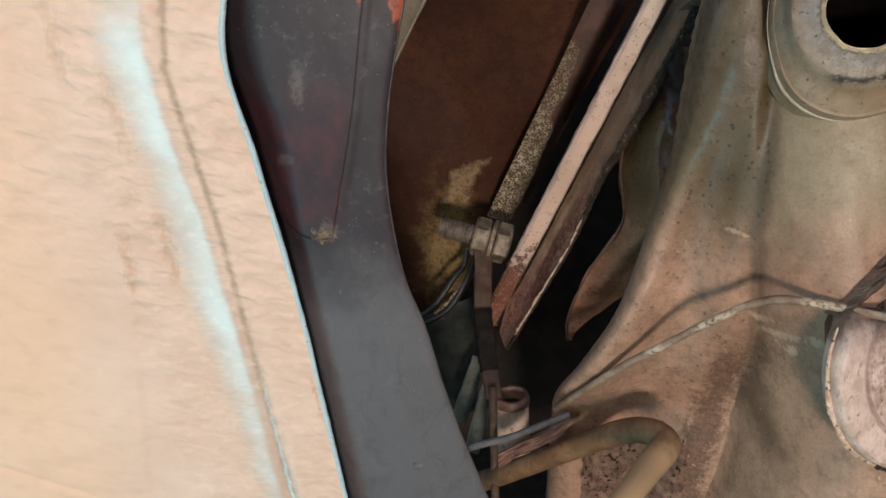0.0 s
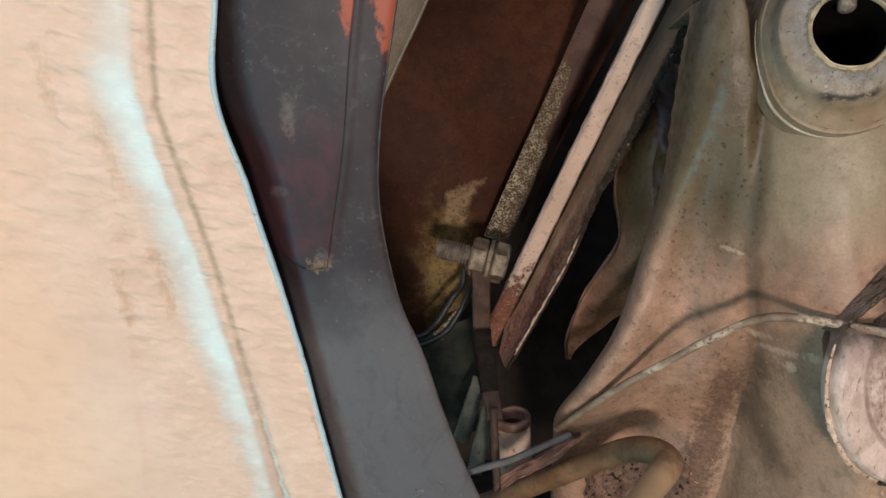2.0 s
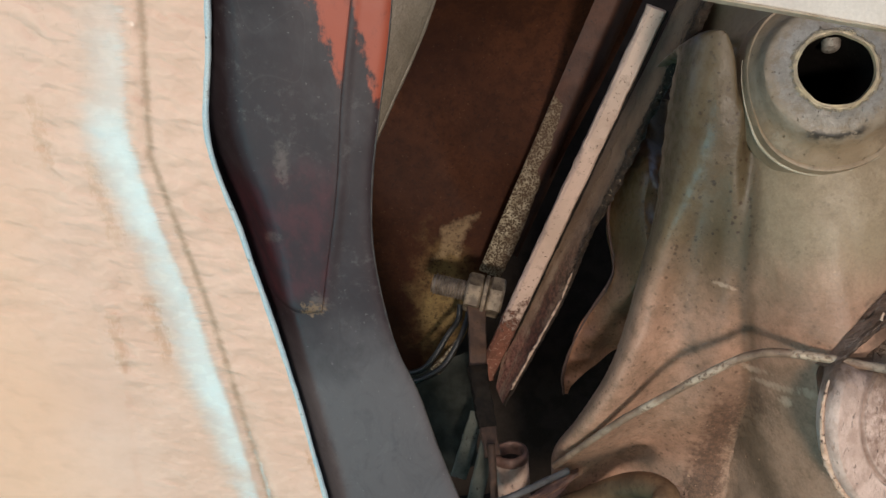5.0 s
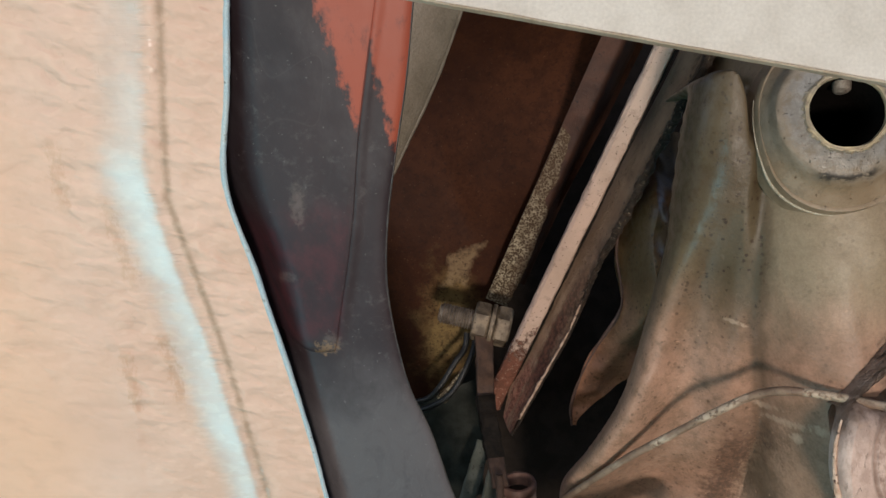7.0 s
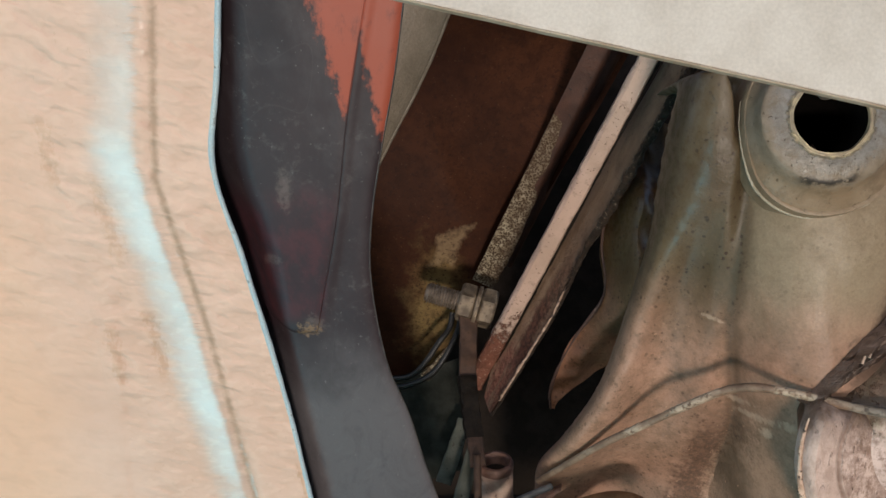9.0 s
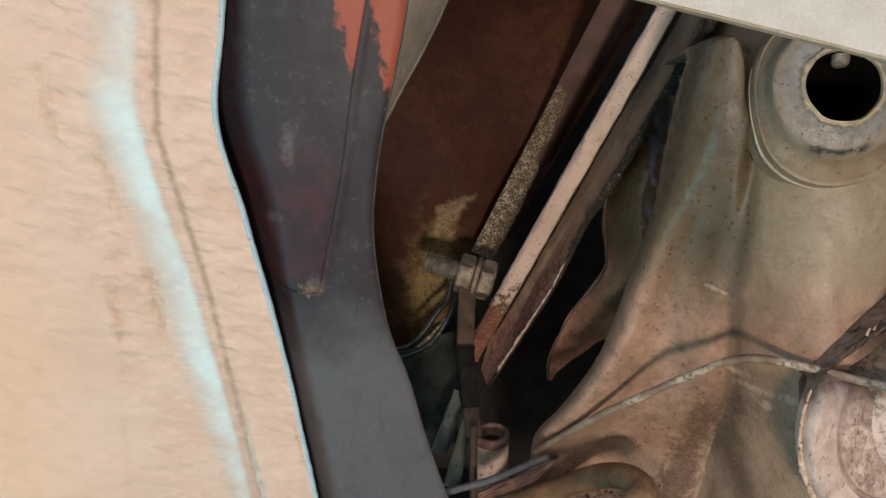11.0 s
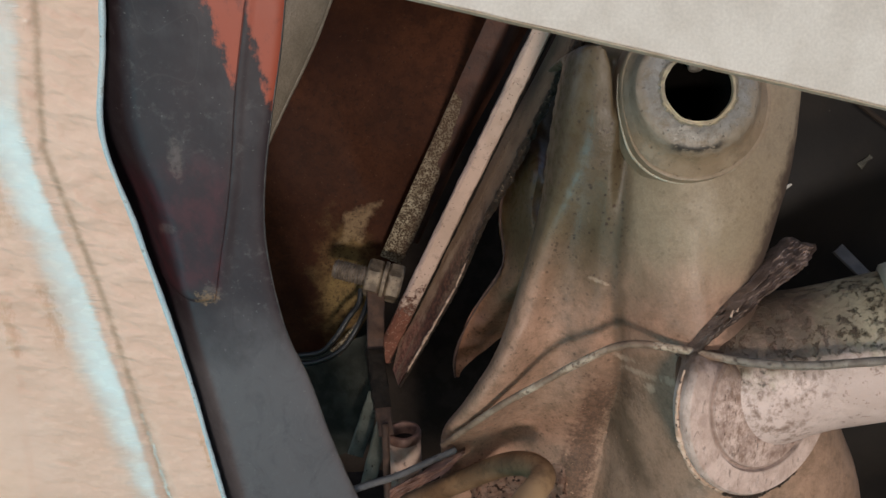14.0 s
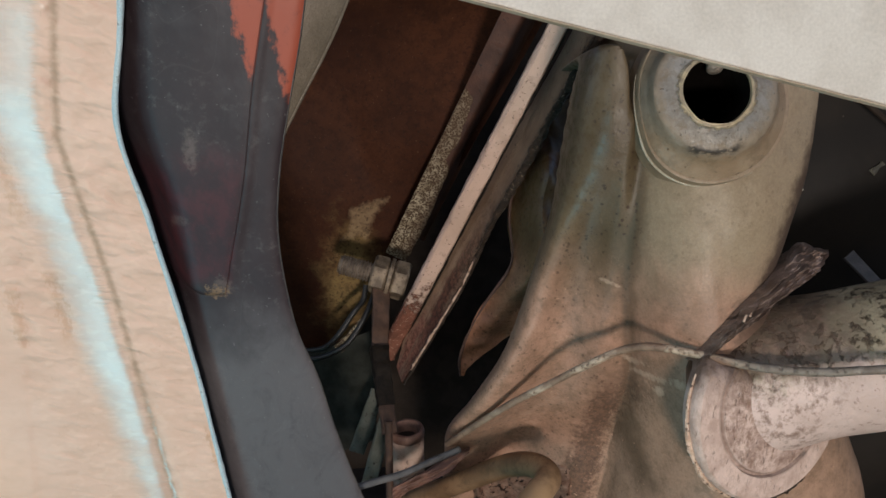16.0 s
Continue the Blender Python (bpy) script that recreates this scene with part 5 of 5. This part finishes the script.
web_right = spline([(0.0306, 0.3909, 0.3533), (0.0538, 0.3671, 0.3967), (0.0678, 0.3433, 0.4322), (0.0845, 0.3162, 0.4708), (0.0927, 0.3005, 0.4884), (0.1041, 0.2851, 0.5133)], 91)


def web_face(u, v):
    p = web_left[round(v * 90)].lerp(web_right[round(v * 90)], u)
    return p + Vector((0, wob(p, 0.006, 0.0006) + 0.0015 * math.sin(math.pi * u), 0)) + Vector((wob(p, 0.003, 0.0012) * smooth(u, 0.8, 1), 0, 0))


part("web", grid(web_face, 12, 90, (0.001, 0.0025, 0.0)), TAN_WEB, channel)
crust_path = [web_face(1.0, v / 8) + Vector((0.0007, -0.0016, -0.0006)) for v in range(9)]
part("crust", tube(crust_path, lambda t: 0.0006 + 0.0011 * smooth(t, 0.25, 0.5), 260, 10, 1.0, 1.0), CRUST, channel, "black ragged crust of old sealer")

lip_path = [web_face(1.0, v / 30) + Vector((0.0002, -0.0012, -0.0002)) for v in range(1, 16)]
part("flaking_edge", tube(lip_path, lambda t: 0.0012 * (1 - 0.6 * t), 160, 8, 0.7, 1.3), FLAKE, channel, "flaking tan edge")

# ---- speckled strip, bolt and lever ----
strip = thing("support_strip", (0.03, 0.418, 0.42), "flat metal strip, zinc-speckled below and brown above", "strip")
S0, S1 = Vector((0.0300, 0.4190, 0.4180)), Vector((0.0741, 0.354, 0.5161))
STRIP_D = (S1 - S0).normalized()
STRIP_W = (Vector((1, 0, -0.45)) - Vector((1, 0, -0.45)).dot(STRIP_D) * STRIP_D).normalized()
strip_width = curve_at([(-0.03, 0.0118), (0.20, 0.0122), (0.36, 0.0108), (0.43, 0.0102), (0.465, 0.0072), (0.50, 0.0070), (0.54, 0.0086), (0.62, 0.0070), (0.70, 0.0062), (0.735, 0.0050), (0.755, 0.0012)])


def speckled_face(u, v):
    s = -0.03 + 0.785 * v
    w = strip_width(s) + wob((s * 0.1, 0, 0), 0.003, 0.0006)
    p = S0.lerp(S1, s) - STRIP_W * 0.0055 + STRIP_W * (w * u)
    return p + Vector((0, wob(p, 0.006, 0.0005), 0))


def brown_face(u, v):
    s = 0.10 + 1.20 * v
    p = S0.lerp(S1, s) - STRIP_W * 0.0056 + STRIP_W * (0.0165 * u) + Vector((0, 0.0022 + 0.012 * smooth(u, 0.55, 1.0), 0))
    return p + Vector((0, wob(p, 0.010, 0.0006), 0))


part("speckled_end", grid(speckled_face, 12, 120, (0, 0.0016, 0)), SPECKLE, strip)
part("brown_plate", grid(brown_face, 14, 60, (0, 0.0014, 0)), BROWN_END, strip, "red-brown painted plate under the zinc")

BOLT = Vector((-0.0006, 0.4020, 0.4115))
BOLT_D = Vector((0.0250, -0.0015, -0.0068)).normalized()
bolt = thing("bolt", BOLT + BOLT_D * 0.03, "dull steel bolt with a long threaded end, nut and washer", "bolt")
turns = [(0.0030, 0.0)]
for i in range(1, 80):
    turns.append((0.0048 + 0.00046 * math.sin(i * math.pi / 2.0) - (0.0007 if i < 3 else 0), i * 0.000375 / 1.0))
part("shank", lathe(turns, basis(BOLT, BOLT_D), 28), THREAD, bolt, "threaded end")


def hexagon(at, size, height):
    m = basis(BOLT + BOLT_D * at, BOLT_D) @ pose(0, 0, 0, 0, 0, 38)
    return lathe([(size * 0.86, 0.0), (size * 0.97, 0.0008), (size, 0.0018), (size, height - 0.0018), (size * 0.97, height - 0.0008), (size * 0.86, height)], m, 6)


part("nut", hexagon(0.0170, 0.0098, 0.0082), STEEL, bolt)
part("washer", lathe([(0.0098, 0.0), (0.0100, 0.0004), (0.0100, 0.0016), (0.0098, 0.0020)], basis(BOLT + BOLT_D * 0.0254, BOLT_D), 36), STEEL, bolt)
part("bolt_head", hexagon(0.0276, 0.0100, 0.0080), STEEL, bolt)

lever = thing("lever", (0.022, 0.372, 0.335), "rusty brown flat lever hanging from the bolt", "lever")
part("lever_arm", bar((0.0205, 0.3975, 0.4000), (0.0195, 0.3850, 0.3680), (1, 0.2, 0), 0.0088, 0.003, 20, 0.9, 0.0005), RUST, lever)
part("lever_foot", bar((0.0193, 0.3850, 0.3700), (0.0240, 0.3700, 0.3330), (1, 0.2, 0), 0.0082, 0.003, 20, 0.85, 0.0007), RUST, lever)
# slab added for the black dirt on the lever
part("black_dirt", bar((0.0193, 0.3848, 0.3720), (0.0221, 0.3748, 0.3450), (1, 0.2, 0), 0.0089, 0.0036, 24, 0.92, 0.0008), GRIME_SHADE, lever, "black tarry dirt on the lever")
rod = thing("pull_rod", (0.0235, 0.366, 0.28), "thin dark metal pull rod below the lever", "rod")
part("rod_bar", tube([(0.0232, 0.3680, 0.3390), (0.0238, 0.3670, 0.31), (0.0246, 0.3650, 0.28)], 0.0018, 20, 12), RUST, rod)

# ---- top white rail near the lens ----
top = thing("white_rail", (0.06, 0.15, 0.462), "chalky off-white painted rail, slightly stained", "rail")
part("rail_face", bar((-0.036, 0.150, 0.4935), (0.190, 0.150, 0.4452), (0.208, -0.02, 0.978), 0.024, 0.0022, 60, 1.0, 0.0002, 0.0003), WHITE_BAR, top)
part("rail_edge", bar((-0.0364, 0.1500, 0.48135), (0.1875, 0.1500, 0.43315), (0.208, -0.02, 0.978), 0.0005, 0.0023, 60, 1.0, 0.0001, 0.0003), RAIL_EDGE, top, "tan strip along the lower edge")

part("back_lip", bar((-0.0285, 0.1560, 0.5095), (0.1975, 0.1560, 0.4612), (0.208, -0.02, 0.978), 0.0075, 0.0022, 60, 1.0, 0.0004, 0.0006), BACK_LIP, top, "brown scuffed back lip")

# ---- tube with the flange ----
AX0, AX1 = Vector((0.1400, 0.2810, 0.3690)), Vector((0.2500, 0.2180, 0.3985))
fl = thing("painted_tube", (0.152, 0.262, 0.335), "pinkish-white painted tube with a round flange, speckled with dirt", "tube")
FL = basis((0.1504, 0.2560, 0.3647), (0.360, -1.0, -0.144))
disc = lathe([(0.0322, -0.0090), (0.0344, -0.0030), (0.0344, -0.0004), (0.0334, 0.0008), (0.0254, 0.0014), (0.0249, 0.0002), (0.0241, 0.0002), (0.0235, 0.0014), (0.010, 0.0030)], FL, 72)
for v in disc.verts:
    v.co.y += 0.026 * smooth(v.co.z, 0.3775, 0.3920)
part("flange_disc", disc, FLANGE, fl)
FLD = Vector((0.360, -1.0, -0.144)).normalized()
FLU = (Vector((1, 0, 0)) - FLD.x * FLD).normalized()
FLV = FLU.cross(FLD) if FLU.cross(FLD).z > 0 else FLD.cross(FLU)


def flange_arc(a0, a1, r, back, steps=24):
    return [FL.translation - FLD * back + (FLU * math.cos(radians(a0 + (a1 - a0) * i / steps)) + FLV * math.sin(radians(a0 + (a1 - a0) * i / steps))) * r for i in range(steps + 1)]


part("dirt_crust", tube(flange_arc(-14, -112, 0.0350, 0.0030), lambda t: 0.0021 * math.sin(math.pi * (0.05 + 0.9 * t)) ** 0.5, 220, 12, 1.0, 0.8), CRUST, fl, "black crust under the flange")
part("glue_line", tube(flange_arc(-100, -203, 0.0347, 0.0042), lambda t: 0.0010 * math.sin(math.pi * (0.05 + 0.9 * t)) ** 0.5, 120, 8, 1.0, 0.7), FLAKE, fl, "tan flaking glue line")
part("tube_wall", tube([AX0, AX1], lambda t: 0.0254 * (1.0 + 0.15 * (1 - smooth(t, 0.08, 0.32))), 60, 56), MOSSY, fl)
AXD = (AX1 - AX0).normalized()
part("collar", lathe([(0.0256, 0.0), (0.0272, 0.0012), (0.0275, 0.003), (0.0275, 0.030)], basis(Vector((0.1958, 0.2494, 0.3842)), AXD), 56, False), COLLAR, fl, "greenish-white collar")

# ---- crumpled sealant over the tube ----
SEAL_PATH = spline([(0.1215, 0.2500, 0.3800), (0.1290, 0.2450, 0.3890), (0.1370, 0.2425, 0.3965), (0.1480, 0.2460, 0.4040), (0.1600, 0.2530, 0.4105), (0.1700, 0.2610, 0.4150), (0.1790, 0.2690, 0.4175)], 121)


def seal_face(u, v):
    p = SEAL_PATH[round(v * 120)]
    d = (SEAL_PATH[min(round(v * 120) + 1, 120)] - SEAL_PATH[max(round(v * 120) - 1, 0)]).normalized()
    across = Vector((0, -1, 0)).cross(d).normalized()
    half = 0.0014 + 0.0026 * smooth(v, 0.05, 0.5) + 0.0026 * smooth(v, 0.45, 0.85) - 0.0046 * smooth(v, 0.82, 1.0) + wob(p, 0.008, 0.0010, 9)
    k = 2 * u - 1
    fold = 0.0007 * abs(math.sin(15 * u + 2.4 * math.sin(7.0 * v + 5 * u) + 5 * v + 40 * wob(p, 0.012, 0.05, 2))) + wob((u * 0.024, v * 0.008, 0), 0.0016, 0.0012, 3) + wob((u * 0.024, v * 0.035, 1), 0.0012, 0.0008, 6)
    arch = 0.0010 * (1 - k * k)
    return p + across * (half * k) + Vector((0, 0.0018 - arch - 1.5 * fold + 0.0070 * abs(k) ** 3, 0))


seal = thing("sealant_strip", (0.14, 0.245, 0.39), "crumpled brown strip of old sealant above the tube", "sealant")
part("crumpled_skin", grid(seal_face, 44, 120, (0, 0.0040, 0)), SEALANT, seal)
for c, w in (((0.1328, 0.2408, 0.3958), 0.0012), ((0.1345, 0.2404, 0.3972), 0.0008)):
    c = Vector(c)
    part("pale_flake", bar(c - Vector((0.5 * w, 0, 0.9 * w)), c + Vector((0.5 * w, 0.0005, 0.9 * w)), (1, 0, -0.5), 0.8 * w, 0.0006, 6, 0.5, 0.0004, 0.0002), FLAKE, seal, "pale flake of paint")

# ---- cables ----
cable = thing("wire", (0.108, 0.262, 0.383), "thin grey wire with flakes of white paint", "wire")
part("sheath", tube([(0.2118, 0.1990, 0.3898), (0.1959, 0.2100, 0.3852), (0.1772, 0.2210, 0.3821), (0.1654, 0.2280, 0.3804), (0.1542, 0.2350, 0.3790), (0.1422, 0.2420, 0.3793), (0.1316, 0.2478, 0.3807), (0.1200, 0.2540, 0.3832), (0.1078, 0.2595, 0.3848), (0.1004, 0.2680, 0.3826), (0.0901, 0.2760, 0.3764), (0.0798, 0.2870, 0.3684), (0.0657, 0.3030, 0.3569), (0.0519, 0.3250, 0.3419), (0.0467, 0.3350, 0.3356)], lambda t: 0.00145 + 0.00008 * math.sin(31 * t) * math.sin(83 * t), 220, 10, 1.0, 0.10), WIRE, cable)
cable = thing("wire", (0.026, 0.318, 0.3277), "blue-grey wire lying across the lever rod", "wire")
part("sheath", tube([(-0.010, 0.292, 0.3235), (0.0104, 0.305, 0.3271), (0.026, 0.318, 0.3277), (0.0438, 0.332, 0.3308), (0.052, 0.336, 0.3330)], 0.0014, 50, 10, 1.0, 0.1), BLUE_WIRE, cable)
loop = thing("thin_cable", (0.003, 0.425, 0.365), "thin black cable hanging in a loop beside the bolt", "cable")
for k in range(2):
    e = 0.0046 * k
    part("strand", tube([(0.0180 - e, 0.423, 0.400), (0.0165 - e, 0.422, 0.392), (0.0112 - e, 0.420, 0.3805 + e), (0.0034 - e, 0.421, 0.3690 + e), (-0.009, 0.425, 0.3620 + e), (-0.022, 0.43, 0.360 + e)], 0.0015, 48, 12), CABLE, loop)

# ---- bent rod in front of the bracket ----
bent = thing("bent_rod", (0.054, 0.255, 0.3133), "brown painted bent metal rod with a glossy end, painted paler as if lit", "rod")
part("rod_body", tube([(0.0000, 0.394, 0.2830), (0.0229, 0.370, 0.2975), (0.0541, 0.340, 0.3181), (0.0705, 0.323, 0.3288), (0.0795, 0.313, 0.3312), (0.0828, 0.303, 0.3285), (0.0726, 0.2900, 0.3229), (0.0633, 0.2770, 0.3186), (0.0502, 0.2620, 0.3110), (0.0330, 0.230, 0.2960)], lambda t: 0.0046 + 0.0006 * smooth(t, 0.15, 0.5) - 0.0008 * smooth(t, 0.60, 0.85), 140, 20), PIPE, bent)

def scale_face(u, v):
    x, z = 0.058 + 0.046 * u, 0.285 + 0.046 * v
    rim = min(smooth(u, 0.0, 0.12), 1 - smooth(u, 0.86, 1.0), 1 - smooth(v, 0.80, 1.0))
    lump = max(wob((x, 0, z), 0.0050, 0.0045, 7), -0.0005) + wob((x, 0, z), 0.0020, 0.0012, 9) + wob((x, 0, z), 0.0009, 0.0005, 3)
    return Vector((x, bracket_y(x, z) + 0.004 - (0.0055 + lump) * rim, z))


part("rust_scale", grid(scale_face, 90, 90, (0, 0.004, 0)), SCALE, bracket, "crumbling pinkish-brown rust scale")

# ---- pieces in the lower cavity ----
sleeve = thing("sleeve", (0.031, 0.372, 0.31), "short pinkish painted sleeve with an open mouth", "sleeve")
SL = basis((0.0322, 0.3760, 0.3335), (-0.05, -0.38, 0.92))
part("sleeve_wall", lathe([(0.0079, -0.0006), (0.0080, -0.0100), (0.0082, -0.030)], SL, 36, False), SLEEVE, sleeve)
mouth = lathe([(0.0056, -0.010), (0.0058, -0.0006), (0.0066, 0.0008), (0.0078, 0.0006), (0.0084, -0.0006), (0.0083, -0.0032), (0.0079, -0.0040)], SL, 48, False)
for v in mouth.verts:
    v.co += Vector((0, 0, 1)) * wob(v.co, 0.005, 0.0004)
part("sleeve_mouth", mouth, FLAP, sleeve, "rusty rolled mouth")
# black disc set shallow in the mouth to draw the bore's shade
part("sleeve_bore", lathe([(0.0057, -0.0060), (0.0057, -0.0050)], SL, 30), BLACK, sleeve, "black disc standing in for the bore's shade")


def flap_face(u, v):
    p = Vector((0.022, 0.344, 0.3150)).lerp(Vector((0.0545, 0.336, 0.3335)), u)
    return p + Vector((0.002, 0.004 * math.sin(7 * u) * v, -0.007 * v * (1 - 0.5 * u))) + Vector((0, wob(p + Vector((v, 0, 0)), 0.006, 0.0015), wob(p, 0.007, 0.001)))


flap = thing("metal_flap", (0.04, 0.34, 0.31), "crumpled pinkish-brown metal flap below the wire", "flap")
part("flap_sheet", grid(flap_face, 24, 10, (0, 0.0015, 0)), FLAP, flap)
for a, b, w in (((0.0200, 0.420, 0.3450), (0.0090, 0.418, 0.3130), 0.0075), ((0.0235, 0.400, 0.3340), (0.0150, 0.398, 0.3020), 0.0070)):
    slat = thing("green_strip", b, "grey-green plastic strip hanging in the cavity", "strip", "green strips in the cavity")
    part("strip_body", bar(a, b, (1, 0.2, 0.1), w, 0.002, 16, 1.1, 0.0004), STRIP_GREEN, slat)


def green_face(u, v):
    p = Vector((-0.030 + 0.050 * u, 0.441, 0.296 + 0.062 * v + 0.018 * u))
    return p + Vector((0, 0.006 * math.sin(3 * u + 2 * v), 0))


sheet = thing("dark_sheet", (-0.005, 0.436, 0.30), "black plastic sheet at the bottom of the cavity", "sheet")
part("sheet_body", grid(green_face, 16, 16, (0, 0.0015, 0)), GREEN, sheet)
leaf = thing("pale_clip", (0.005, 0.43, 0.373), "small pale olive clip behind the cable", "clip")
part("clip_body", bar((-0.0010, 0.424, 0.3660), (0.0118, 0.420, 0.3815), (0.5, 0.1, -0.4), 0.006, 0.0015, 10, 0.5, 0.0004), SPECKLE, leaf)

# ---- details on the dark wall ----
tag = thing("metal_tag", (0.21, 0.30, 0.41), "small blue-grey metal tag above the tube", "tag")
part("tag_body", bar((0.2061, 0.3000, 0.4170), (0.2160, 0.2960, 0.4050), (0.8, 0.1, 0.6), 0.006, 0.0012, 8, 0.9), EDGE, tag)
smudge = thing("paint_smear", (0.2210, 0.306, 0.4480), "small olive smear of old paint on the dark wall", "paint smear")
part("smear_body", bar((0.2210, 0.3076, 0.4512), (0.2258, 0.3066, 0.4555), (-0.6, 0, 0.7), 0.0030, 0.0006, 12, 0.7, 0.0012, 0.0003), OLIVE_SMEAR, smudge)
chip = thing("paint_flake", (0.1915, 0.311, 0.4432), "small white paint flake stuck to the dark wall", "flake")
part("flake_body", bar((0.1902, 0.3128, 0.4418), (0.1938, 0.3126, 0.4446), (-0.6, 0, 0.7), 0.0017, 0.0006, 4, 0.6, 0.0003), WHITE_BAR, chip)
dark = thing("thin_cable", (0.2066, 0.29, 0.476), "thin black cable along the dark wall", "cable")
part("strand", tube([(0.190, 0.287, 0.492), (0.2066, 0.288, 0.4761), (0.2251, 0.287, 0.4616), (0.25, 0.285, 0.445)], 0.0012, 30, 8), BLACK, dark)
